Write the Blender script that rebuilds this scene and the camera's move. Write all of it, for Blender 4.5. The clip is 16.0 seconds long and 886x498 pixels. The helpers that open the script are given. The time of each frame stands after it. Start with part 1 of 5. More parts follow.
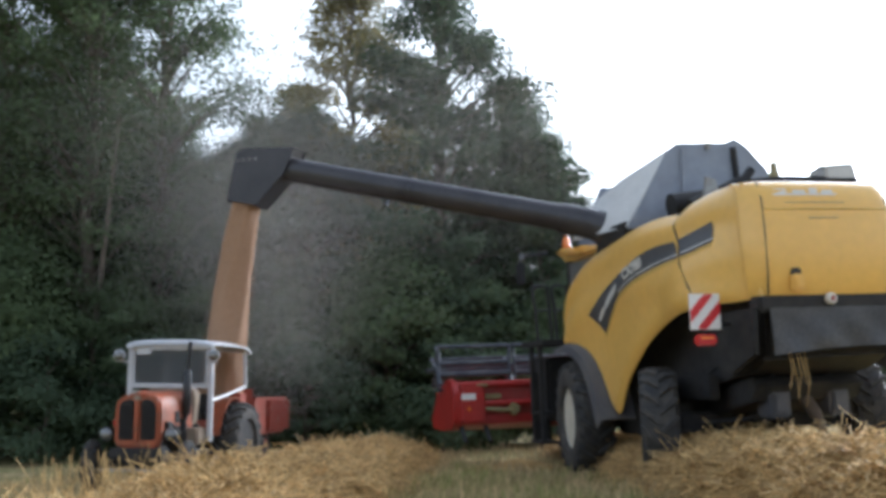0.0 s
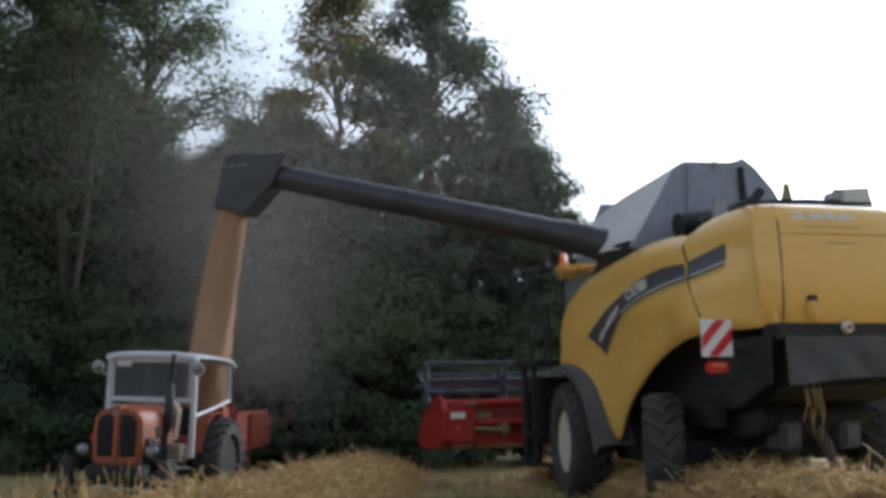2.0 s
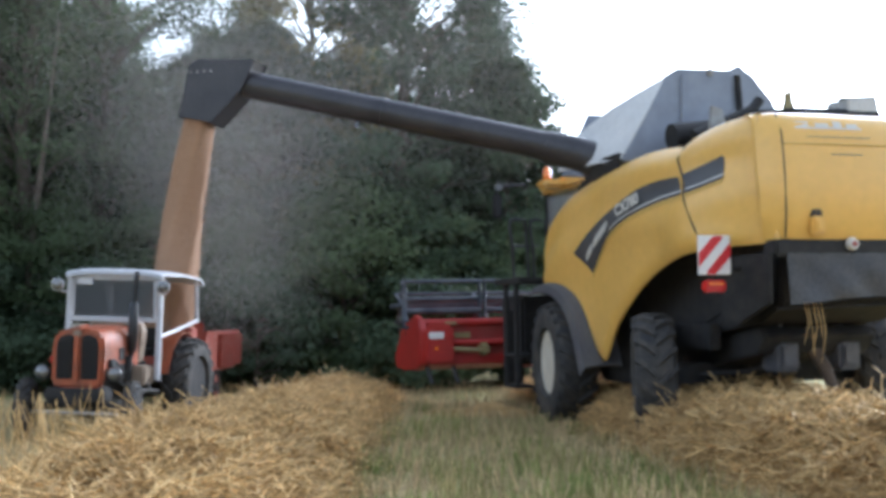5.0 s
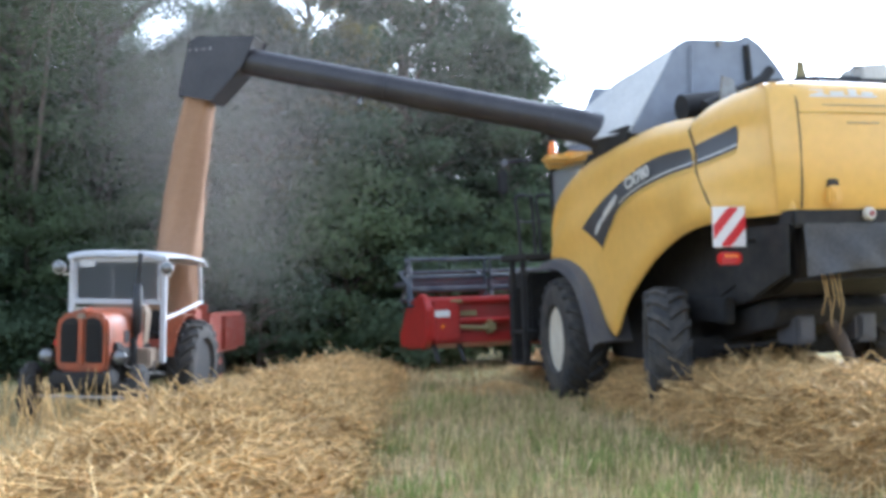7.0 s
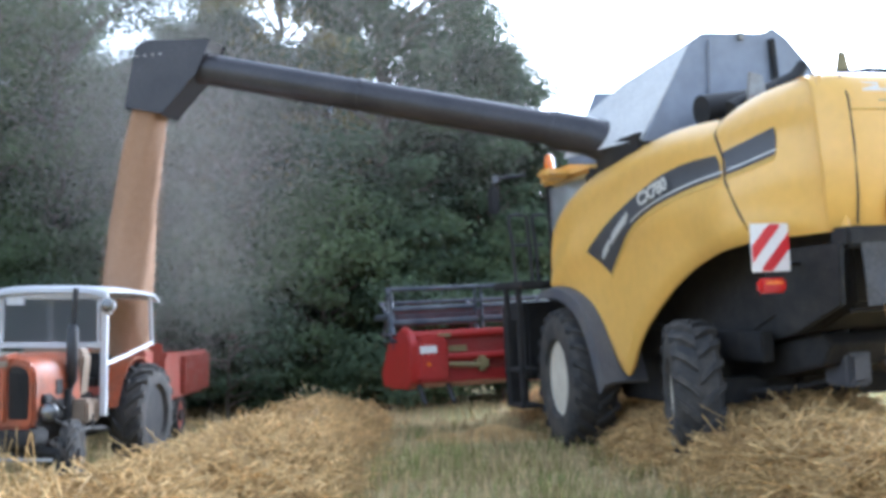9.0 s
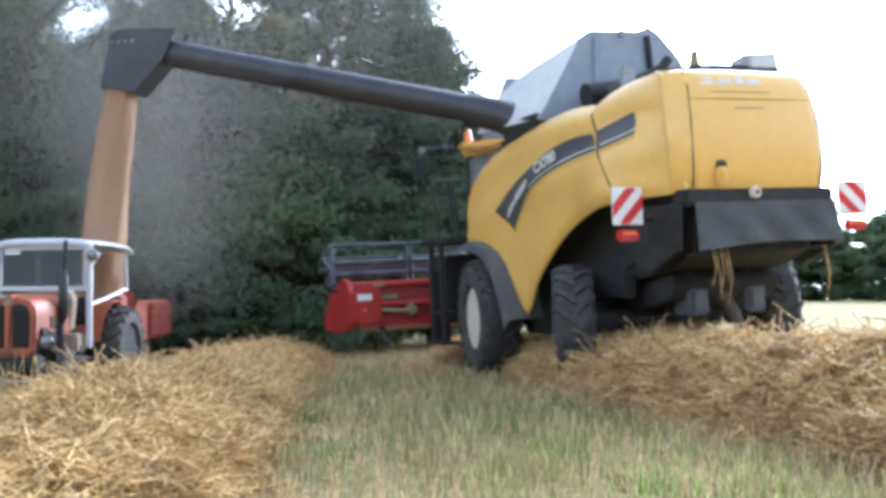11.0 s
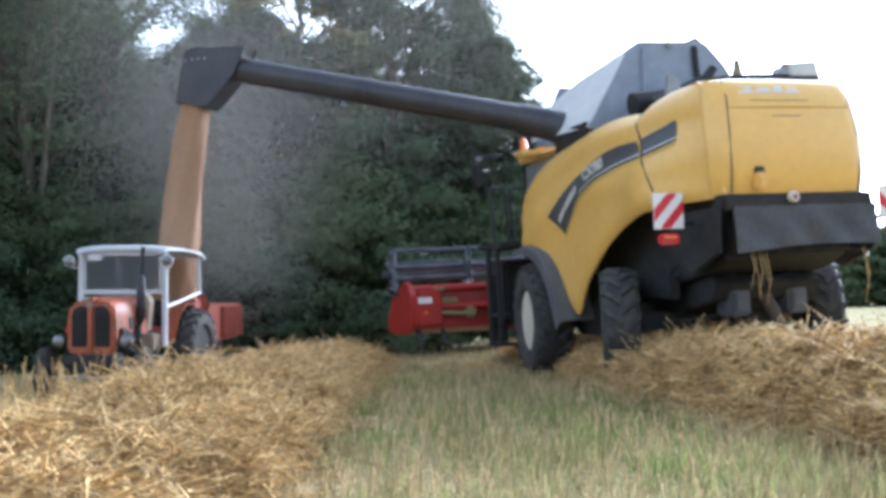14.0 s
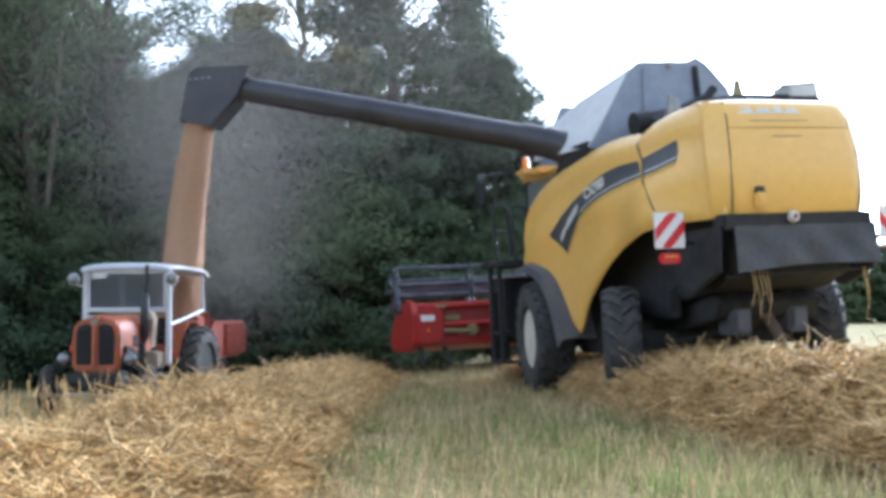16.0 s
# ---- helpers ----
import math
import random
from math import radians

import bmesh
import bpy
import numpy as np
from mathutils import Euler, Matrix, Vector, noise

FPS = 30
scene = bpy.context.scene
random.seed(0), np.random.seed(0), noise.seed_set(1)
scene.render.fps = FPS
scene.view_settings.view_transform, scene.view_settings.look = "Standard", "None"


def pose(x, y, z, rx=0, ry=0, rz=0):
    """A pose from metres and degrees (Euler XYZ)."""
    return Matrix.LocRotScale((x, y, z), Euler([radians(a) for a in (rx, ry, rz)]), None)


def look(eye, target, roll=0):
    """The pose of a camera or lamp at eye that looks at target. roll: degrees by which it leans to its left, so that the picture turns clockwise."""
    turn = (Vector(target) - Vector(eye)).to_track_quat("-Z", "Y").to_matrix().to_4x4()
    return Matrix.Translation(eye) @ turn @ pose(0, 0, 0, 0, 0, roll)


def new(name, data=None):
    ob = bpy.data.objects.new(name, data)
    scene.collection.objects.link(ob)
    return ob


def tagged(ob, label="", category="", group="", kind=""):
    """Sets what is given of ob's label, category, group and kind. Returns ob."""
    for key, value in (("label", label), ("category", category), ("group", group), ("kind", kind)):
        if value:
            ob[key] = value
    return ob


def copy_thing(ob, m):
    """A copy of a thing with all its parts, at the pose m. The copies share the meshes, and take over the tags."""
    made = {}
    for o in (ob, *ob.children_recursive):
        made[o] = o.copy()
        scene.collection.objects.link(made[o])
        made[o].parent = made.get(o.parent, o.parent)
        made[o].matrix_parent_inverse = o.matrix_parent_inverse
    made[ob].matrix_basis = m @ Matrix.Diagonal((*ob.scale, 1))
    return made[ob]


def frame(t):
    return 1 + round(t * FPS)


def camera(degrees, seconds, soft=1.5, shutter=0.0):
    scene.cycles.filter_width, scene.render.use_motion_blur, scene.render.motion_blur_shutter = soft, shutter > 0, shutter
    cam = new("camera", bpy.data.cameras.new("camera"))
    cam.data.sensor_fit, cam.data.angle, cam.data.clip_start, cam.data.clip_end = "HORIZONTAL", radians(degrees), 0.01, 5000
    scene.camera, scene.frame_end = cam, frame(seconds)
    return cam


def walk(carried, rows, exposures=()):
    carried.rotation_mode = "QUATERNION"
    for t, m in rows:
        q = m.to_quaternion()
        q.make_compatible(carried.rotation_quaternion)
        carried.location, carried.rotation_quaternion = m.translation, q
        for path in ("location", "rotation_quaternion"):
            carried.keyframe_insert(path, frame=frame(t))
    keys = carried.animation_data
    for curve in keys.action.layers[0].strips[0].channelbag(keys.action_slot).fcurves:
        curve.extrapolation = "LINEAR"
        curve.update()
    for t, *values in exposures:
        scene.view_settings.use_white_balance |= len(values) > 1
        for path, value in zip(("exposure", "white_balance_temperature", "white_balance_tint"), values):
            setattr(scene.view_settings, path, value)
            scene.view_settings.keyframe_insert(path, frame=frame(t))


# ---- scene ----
cam = camera(44.85, 16.0, 4.0)
LIGHT = [(0.0, 0.03, 5400, 9), (0.8, -0.5, 5450, 9), (1.5, -0.67, 5450, 9), (2.5, -0.53, 5450, 9), (3.5, 0.22, 5280, 9), (4.2, 0.25, 5230, 9), (7.0, 0.75, 5080, 9), (8.5, 1.06, 4980, 9), (9.5, 0.6, 5030, 9), (10.1, 0.9, 5030, 9), (12.5, 0.52, 5030, 9), (16.0, 0.52, 5030, 9)]
PATH = [
    (0.0, pose(0.479, -0.205, 1.307, 97.56, 0, 3.60) @ pose(0, 0, 0, 0, 0, 0.28)),
    (0.5, pose(0.501, -0.145, 1.342, 97.68, 0, 3.71) @ pose(0, 0, 0, 0, 0, 0.47)),
    (1.0, pose(0.533, -0.197, 1.411, 97.74, 0, 3.62) @ pose(0, 0, 0, 0, 0, 0.86)),
    (1.5, pose(0.337, 0.002, 1.455, 97.84, 0, 2.94) @ pose(0, 0, 0, 0, 0, 1.23)),
    (2.0, pose(0.108, 0.313, 1.478, 97.99, 0, 2.16) @ pose(0, 0, 0, 0, 0, 1.52)),
    (2.5, pose(0.072, 0.572, 1.477, 98.20, 0, 2.01) @ pose(0, 0, 0, 0, 0, 1.63)),
    (3.0, pose(0.214, 0.548, 1.485, 97.97, 0, 2.01) @ pose(0, 0, 0, 0, 0, 1.32)),
    (3.5, pose(0.204, 0.607, 1.511, 96.97, 0, 1.56) @ pose(0, 0, 0, 0, 0, 1.28)),
    (4.0, pose(0.169, 0.848, 1.520, 95.15, 0, 1.16) @ pose(0, 0, 0, 0, 0, 1.43)),
    (6.5, pose(-0.209, 1.203, 1.460, 93.09, 0, 0.05) @ pose(0, 0, 0, 0, 0, 1.19)),
    (7.0, pose(-0.167, 1.306, 1.460, 92.66, 0, 0.31) @ pose(0, 0, 0, 0, 0, 0.68)),
    (7.5, pose(-0.167, 1.713, 1.490, 92.40, 0, 0.70) @ pose(0, 0, 0, 0, 0, 0.17)),
    (8.0, pose(-0.153, 2.324, 1.567, 92.54, 0, 1.00) @ pose(0, 0, 0, 0, 0, -0.11)),
    (8.5, pose(-0.159, 2.840, 1.604, 93.17, 0, 0.59) @ pose(0, 0, 0, 0, 0, -0.22)),
    (9.0, pose(-0.152, 3.206, 1.608, 93.93, 0, -0.40) @ pose(0, 0, 0, 0, 0, -0.26)),
    (9.5, pose(-0.163, 3.287, 1.588, 94.41, 0, -1.63) @ pose(0, 0, 0, 0, 0, -0.28)),
    (10.0, pose(-0.134, 2.398, 1.492, 93.53, 0, -2.91) @ pose(0, 0, 0, 0, 0, -0.27)),
    (10.2, pose(-0.120, 1.700, 1.440, 93.10, 0, -3.66) @ pose(0, 0, 0, 0, 0, -0.28)),
    (12.5, pose(0.245, 0.229, 1.227, 92.02, 0, -1.69) @ pose(0, 0, 0, 0, 0, -0.33)),
    (13.0, pose(0.269, 0.072, 1.234, 92.12, 0, -0.86) @ pose(0, 0, 0, 0, 0, -0.32)),
    (13.5, pose(0.278, 0.046, 1.229, 92.42, 0, 0.02) @ pose(0, 0, 0, 0, 0, -0.32)),
    (14.0, pose(0.255, 0.009, 1.239, 92.67, 0, 0.59) @ pose(0, 0, 0, 0, 0, -0.36)),
    (14.5, pose(0.264, -0.017, 1.262, 92.89, 0, 0.85) @ pose(0, 0, 0, 0, 0, -0.29)),
    (15.0, pose(0.258, -0.020, 1.252, 93.17, 0, 0.82) @ pose(0, 0, 0, 0, 0, -0.40)),
    (15.5, pose(0.241, -0.044, 1.266, 93.33, 0, 0.73) @ pose(0, 0, 0, 0, 0, -0.39)),
    (16.0, pose(0.254, -0.077, 1.276, 93.50, 0, 0.71) @ pose(0, 0, 0, 0, 0, -0.31)),
]
walk(cam, PATH, LIGHT)

# ---- settings ----
SKY, SUN = 0.34, 1.2
REAR_STEER = -24.0
DUST_GLARE_COUNT = 1000000

# ---- world and light ----
world = bpy.data.worlds.new("sky")
scene.world = world
world.use_nodes = True
wn = world.node_tree.nodes
wl = world.node_tree.links
bg = wn["Background"]
sky = wn.new("ShaderNodeTexSky")
sky.sky_type = "NISHITA"
sky.sun_disc = False
sky.sun_elevation = radians(25)
sky.sun_rotation = radians(38)
sky.dust_density = 6.0
sky.air_density = 1.4
hsv = wn.new("ShaderNodeHueSaturation")
hsv.inputs["Saturation"].default_value = 0.22
wl.new(sky.outputs["Color"], hsv.inputs["Color"])
wl.new(hsv.outputs["Color"], bg.inputs["Color"])
bg.inputs["Strength"].default_value = SKY
sun_data = bpy.data.lights.new("sun", "SUN")
sun_data.energy = SUN
sun_data.angle = radians(14)
sun_data.color = (1.0, 0.93, 0.82)
sun = new("sun", sun_data)
sun.matrix_world = look((0, 0, 60), (-26.0, -33.0, 60 - 19.6))

# ---- materials ----


def mat(name, base, rough=0.6, metal=0.0, var=0.25, scale=3.0, bump=0.0, fine=60.0, tint=None, spread=0.0, coat=0.0, gloss=0.5):
    """A surface with variation at two scales. tint: the colour of its stains. spread: how far pieces differ from one another."""
    m = bpy.data.materials.new(name)
    m.use_nodes = True
    n, l = m.node_tree.nodes, m.node_tree.links
    b = n["Principled BSDF"]
    b.inputs["Roughness"].default_value = rough
    b.inputs["Metallic"].default_value = metal
    b.inputs["Coat Weight"].default_value = coat
    b.inputs["Coat Roughness"].default_value = 0.18
    b.inputs["Specular IOR Level"].default_value = gloss
    co = n.new("ShaderNodeTexCoord")
    big = n.new("ShaderNodeTexNoise")
    big.inputs["Scale"].default_value = scale
    big.inputs["Detail"].default_value = 5
    small = n.new("ShaderNodeTexNoise")
    small.inputs["Scale"].default_value = fine
    small.inputs["Detail"].default_value = 3
    for t in (big, small):
        l.new(co.outputs["Object"], t.inputs["Vector"])
    ramp = n.new("ShaderNodeMapRange")
    ramp.inputs["From Min"].default_value, ramp.inputs["From Max"].default_value = 0.35, 0.7
    l.new(big.outputs["Fac"], ramp.inputs["Value"])
    mix = n.new("ShaderNodeMix")
    mix.data_type = "RGBA"
    stain = tint or tuple(c * 0.55 for c in base)
    mix.inputs["A"].default_value = (*base, 1)
    mix.inputs["B"].default_value = (*stain, 1)
    amount = n.new("ShaderNodeMath")
    amount.operation = "MULTIPLY"
    amount.inputs[1].default_value = var
    l.new(ramp.outputs["Result"], amount.inputs[0])
    l.new(amount.outputs[0], mix.inputs["Factor"])
    val = n.new("ShaderNodeHueSaturation")
    l.new(mix.outputs["Result"], val.inputs["Color"])
    v = n.new("ShaderNodeMapRange")
    v.inputs["From Min"].default_value, v.inputs["From Max"].default_value = 0.3, 0.7
    v.inputs["To Min"].default_value, v.inputs["To Max"].default_value = 1 - 0.4 * var, 1 + 0.4 * var
    l.new(small.outputs["Fac"], v.inputs["Value"])
    out = v.outputs["Result"]
    if spread:
        geo = n.new("ShaderNodeNewGeometry")
        w = n.new("ShaderNodeMapRange")
        w.inputs["To Min"].default_value, w.inputs["To Max"].default_value = 1 - spread, 1 + spread
        l.new(geo.outputs["Random Per Island"], w.inputs["Value"])
        p = n.new("ShaderNodeMath")
        p.operation = "MULTIPLY"
        l.new(out, p.inputs[0])
        l.new(w.outputs["Result"], p.inputs[1])
        out = p.outputs[0]
    l.new(out, val.inputs["Value"])
    l.new(val.outputs["Color"], b.inputs["Base Color"])
    if bump:
        bp = n.new("ShaderNodeBump")
        bp.inputs["Strength"].default_value = bump
        bp.inputs["Distance"].default_value = 0.01
        l.new(small.outputs["Fac"], bp.inputs["Height"])
        l.new(bp.outputs["Normal"], b.inputs["Normal"])
    return m


def leaf_mat(name, base, tint, spread=0.45, var=0.6, scale=0.25):
    """Leaves that let some light through."""
    m = mat(name, base, 0.85, 0, var, scale, 0, 4.0, tint, spread)
    n, l = m.node_tree.nodes, m.node_tree.links
    b = n["Principled BSDF"]
    b.inputs["Specular IOR Level"].default_value = 0.15
    col = b.inputs["Base Color"].links[0].from_socket
    tr = n.new("ShaderNodeBsdfTranslucent")
    l.new(col, tr.inputs["Color"])
    mx = n.new("ShaderNodeMixShader")
    mx.inputs[0].default_value = 0.45
    l.new(b.outputs[0], mx.inputs[1])
    l.new(tr.outputs[0], mx.inputs[2])
    l.new(mx.outputs[0], n["Material Output"].inputs["Surface"])
    return m


YELLOW = mat("yellow_paint", (0.76, 0.45, 0.092), 0.34, 0, 0.10, 0.9, 0.0, 9, (0.60, 0.42, 0.17), coat=0.4)
# Darker copy of the yellow: paints shade in the panel recess and hood crease.
SHADED_YELLOW = mat("shaded_yellow", (0.62, 0.40, 0.09), 0.6, 0, 0.3, 3, 0.05, 40)
SEAM = mat("seam_rubber", (0.05, 0.045, 0.04), 0.8)
STRIPE = mat("dark_decal", (0.055, 0.055, 0.06), 0.45, 0, 0.3, 2, 0, 50, (0.12, 0.11, 0.10))
SILVER = mat("silver_decal", (0.62, 0.60, 0.55), 0.4, 0, 0.2)
CHASSIS = mat("black_chassis", (0.012, 0.012, 0.013), 0.75, 0, 0.7, 6, 0.3, 40, (0.036, 0.031, 0.026))
TARP = mat("rubber_sheet", (0.040, 0.040, 0.043), 0.6, 0, 0.6, 2.2, 0.15, 30, (0.095, 0.088, 0.078))
AUGER = mat("auger_paint", (0.026, 0.024, 0.030), 0.36, 0, 0.5, 1.5, 0.08, 30, (0.070, 0.064, 0.066))
TANK = mat("tank_sheet", (0.29, 0.31, 0.36), 0.5, 0.3, 0.25, 1.2, 0.02, 6, (0.22, 0.22, 0.23))
# Paler than TANK: light falling on the left flap is put into the colour.
TANK_LIGHT = mat("pale_lit_sheet", (0.66, 0.65, 0.63), 0.5, 0.15, 0.3, 2, 0.05, 30)
TYRE = mat("tyre_rubber", (0.030, 0.030, 0.031), 0.85, 0, 0.7, 5, 0.2, 60, (0.095, 0.082, 0.066))
RIM = mat("cream_rim", (0.68, 0.64, 0.53), 0.5, 0, 0.4, 5, 0.05, 40, (0.40, 0.33, 0.24))
FENDER = mat("grey_plastic", (0.085, 0.085, 0.095), 0.6, 0, 0.4, 3, 0.08, 40, (0.17, 0.155, 0.13))
RED = mat("red_paint", (0.40, 0.024, 0.020), 0.42, 0, 0.4, 3, 0.05, 40, (0.27, 0.05, 0.035))
DARK_RED = mat("dusty_red", (0.30, 0.03, 0.028), 0.55, 0, 0.5, 3, 0.05, 40, (0.20, 0.10, 0.07))
OLIVE = mat("dusty_olive_guard", (0.30, 0.24, 0.11), 0.6, 0, 0.5)
RUST = mat("dusty_rust", (0.10, 0.070, 0.045), 0.8, 0, 0.6, 8, 0.3, 50, (0.05, 0.035, 0.025))
REEL = mat("reel_steel", (0.055, 0.065, 0.085), 0.45, 0.4, 0.5, 3, 0.05, 40, (0.20, 0.20, 0.21))
METAL = mat("worn_steel", (0.40, 0.39, 0.37), 0.4, 0.7, 0.5, 4, 0.05, 40, (0.22, 0.17, 0.12))
WARN_RED = mat("reflective_red", (0.62, 0.03, 0.035), 0.35, 0, 0.15)
WARN_WHITE = mat("reflective_white", (0.82, 0.80, 0.78), 0.35, 0, 0.15)
LAMP_RED = mat("red_lens", (0.55, 0.02, 0.015), 0.2, 0, 0.1, coat=0.5)
LAMP_ORANGE = mat("orange_lens", (0.85, 0.22, 0.02), 0.2, 0, 0.1, coat=0.5)
LAMP_GLASS = mat("lamp_glass", (0.22, 0.22, 0.22), 0.25, 0.6, 0.6, 30, 0.0, 60, (0.10, 0.10, 0.10), coat=0.6)
ORANGE = mat("faded_orange_paint", (0.37, 0.088, 0.032), 0.5, 0, 0.85, 5, 0.10, 50, (0.20, 0.085, 0.05), gloss=0.35)
GRILLE = mat("black_grille", (0.016, 0.015, 0.014), 0.8)
BEIGE = mat("beige_paint", (0.27, 0.205, 0.145), 0.55, 0, 0.4, 5)
WHITE = mat("off_white_frame", (0.58, 0.58, 0.60), 0.5, 0, 0.3, 4, 0.04, 40, (0.45, 0.42, 0.38))
ROOF_GREY = mat("cab_roof_sheet", (0.52, 0.53, 0.56), 0.5, 0, 0.3, 3)
BLACK = mat("black_enamel", (0.02, 0.02, 0.022), 0.4, 0, 0.3)
TRAILER = mat("trailer_red", (0.31, 0.062, 0.040), 0.65, 0, 0.7, 4, 0.10, 40, (0.24, 0.09, 0.06), gloss=0.3)
GRAIN = mat("wheat_grain", (0.38, 0.225, 0.13), 0.75, 0, 0.35, 14, 0.6, 160, (0.30, 0.165, 0.08))
DUST_GLARE = mat("dust_and_glare_speck", (0.64, 0.60, 0.57), 0.9, 0, 0.1)
STRAW = mat("straw", (0.66, 0.46, 0.20), 0.6, 0, 0.75, 2.2, 0, 20, (0.42, 0.265, 0.105), 0.38, gloss=0.2)
STRAW_MOUND = mat("straw_bed", (0.48, 0.32, 0.135), 0.9, 0, 1.0, 4, 1.0, 70, (0.27, 0.17, 0.07), gloss=0.05)
STUBBLE = mat("stubble", (0.58, 0.44, 0.24), 0.7, 0, 0.6, 0.8, 0, 20, (0.42, 0.33, 0.17), 0.45, gloss=0.15)
GRASS = leaf_mat("grass", (0.19, 0.27, 0.07), (0.42, 0.33, 0.165), 0.5, 1.0, 0.9)
SOIL = mat("field_soil", (0.36, 0.28, 0.145), 0.95, 0, 1.0, 0.8, 1.0, 28, (0.22, 0.22, 0.09), gloss=0.04)
BARK = mat("bark", (0.15, 0.12, 0.09), 0.9, 0, 0.6, 5, 0.8, 40, (0.06, 0.05, 0.04))
LEAF = leaf_mat("broad_leaves", (0.125, 0.165, 0.078), (0.068, 0.094, 0.052), 0.3)
LEAF_DARK = leaf_mat("dark_leaves", (0.094, 0.130, 0.074), (0.054, 0.077, 0.051), 0.3)
# Sunlight on the foliage is put into this yellow leaf colour.
LEAF_SUNLIT = leaf_mat("sunlit_leaves", (0.27, 0.22, 0.08), (0.14, 0.16, 0.08), 0.25)
INK = mat("faded_print", (0.36, 0.27, 0.12), 0.5, 0, 0.2)
INK_PALE = mat("pale_print", (0.66, 0.62, 0.56), 0.5, 0, 0.2)

GLASS = bpy.data.materials.new("window_glass")
GLASS.use_nodes = True
gb = GLASS.node_tree.nodes["Principled BSDF"]
gb.inputs["Transmission Weight"].default_value = 0.86
gb.inputs["Base Color"].default_value = (0.36, 0.37, 0.38, 1)
gb.inputs["Roughness"].default_value = 0.28
gb.inputs["IOR"].default_value = 1.1

# ---- mesh helpers ----


def finish(bm, material, name, smooth=True):
    me = bpy.data.meshes.new(name)
    bmesh.ops.recalc_face_normals(bm, faces=bm.faces)
    bm.to_mesh(me)
    bm.free()
    me.materials.append(material)
    if smooth:
        me.polygons.foreach_set("use_smooth", [True] * len(me.polygons))
        me.set_sharp_from_angle(angle=radians(35))
    return me


def part(name, bm, material, parent, label="", m=None):
    """Links a bmesh as one mesh object under its thing."""
    ob = new(name, finish(bm, material, name))
    ob.parent = parent
    if m is not None:
        ob.matrix_local = m
    return tagged(ob, label)


def thing(name, m, label, category, group="", kind=""):
    ob = new(name)
    ob.matrix_world = m
    return tagged(ob, label, category, group, kind)


def box(bm, x0, x1, y0, y1, z0, z1, bevel=0.01, m=None):
    made = bmesh.ops.create_cube(bm, size=1)["verts"]
    bmesh.ops.scale(bm, vec=(x1 - x0, y1 - y0, z1 - z0), verts=made)
    bmesh.ops.translate(bm, vec=((x0 + x1) / 2, (y0 + y1) / 2, (z0 + z1) / 2), verts=made)
    if bevel:
        edges = list({e for v in made for e in v.link_edges})
        made = [v for v in bmesh.ops.bevel(bm, geom=edges, offset=bevel, segments=2, affect="EDGES")["verts"]] + [v for v in made if v.is_valid]
        made = list(set(made))
    if m is not None:
        bmesh.ops.transform(bm, matrix=m, verts=made)
    return bm


def cube(*a, **k):
    return box(bmesh.new(), *a, **k)


def tube(bm, path, radius, sides=10, caps=True):
    """A round bar along a path; radius: one number or one for each point."""
    pts = [Vector(p) for p in path]
    rad = radius if hasattr(radius, "__len__") else [radius] * len(pts)
    rings = []
    side = None
    for i, p in enumerate(pts):
        d = (pts[min(i + 1, len(pts) - 1)] - pts[max(i - 1, 0)]).normalized()
        if side is None:
            side = d.orthogonal().normalized()
        side = (side - d * side.dot(d)).normalized()
        up = d.cross(side)
        rings.append([bm.verts.new(p + (side * math.cos(a) + up * math.sin(a)) * rad[i]) for a in [2 * math.pi * k / sides for k in range(sides)]])
    for a, b in zip(rings, rings[1:]):
        for k in range(sides):
            bm.faces.new((a[k], a[(k + 1) % sides], b[(k + 1) % sides], b[k]))
    if caps:
        bm.faces.new(rings[0][::-1])
        bm.faces.new(rings[-1])
    return bm


def bar(path, radius, sides=10):
    return tube(bmesh.new(), path, radius, sides)


def lathe(profile, axis="X", sides=40):
    """Turns a profile of (along, radius) round an axis."""
    bm = bmesh.new()
    rings = []
    for a, r in profile:
        ring = []
        for k in range(sides):
            t = 2 * math.pi * k / sides
            c, s = r * math.cos(t), r * math.sin(t)
            ring.append(bm.verts.new({"X": (a, c, s), "Y": (c, a, s), "Z": (c, s, a)}[axis]))
        rings.append(ring)
    for a, b in zip(rings, rings[1:]):
        for k in range(sides):
            bm.faces.new((a[k], a[(k + 1) % sides], b[(k + 1) % sides], b[k]))
    for ring in (rings[0], rings[-1]):
        if abs(profile[0 if ring is rings[0] else -1][1]) > 1e-4:
            bm.faces.new(ring)
    bmesh.ops.remove_doubles(bm, verts=bm.verts, dist=1e-5)
    return bm


def along(curve, n):
    """n points at even steps of length along a polyline, softened."""
    pts = [np.array(p, float) for p in curve]
    for _ in range(2):
        out = [pts[0]]
        for a, b in zip(pts, pts[1:]):
            out += [a * 0.75 + b * 0.25, a * 0.25 + b * 0.75]
        pts = out + [pts[-1]]
    d = np.r_[0, np.cumsum([np.linalg.norm(b - a) for a, b in zip(pts, pts[1:])])]
    arr = np.array(pts)
    return np.stack([np.interp(np.linspace(0, d[-1], n), d, arr[:, k]) for k in range(arr.shape[1])], 1)


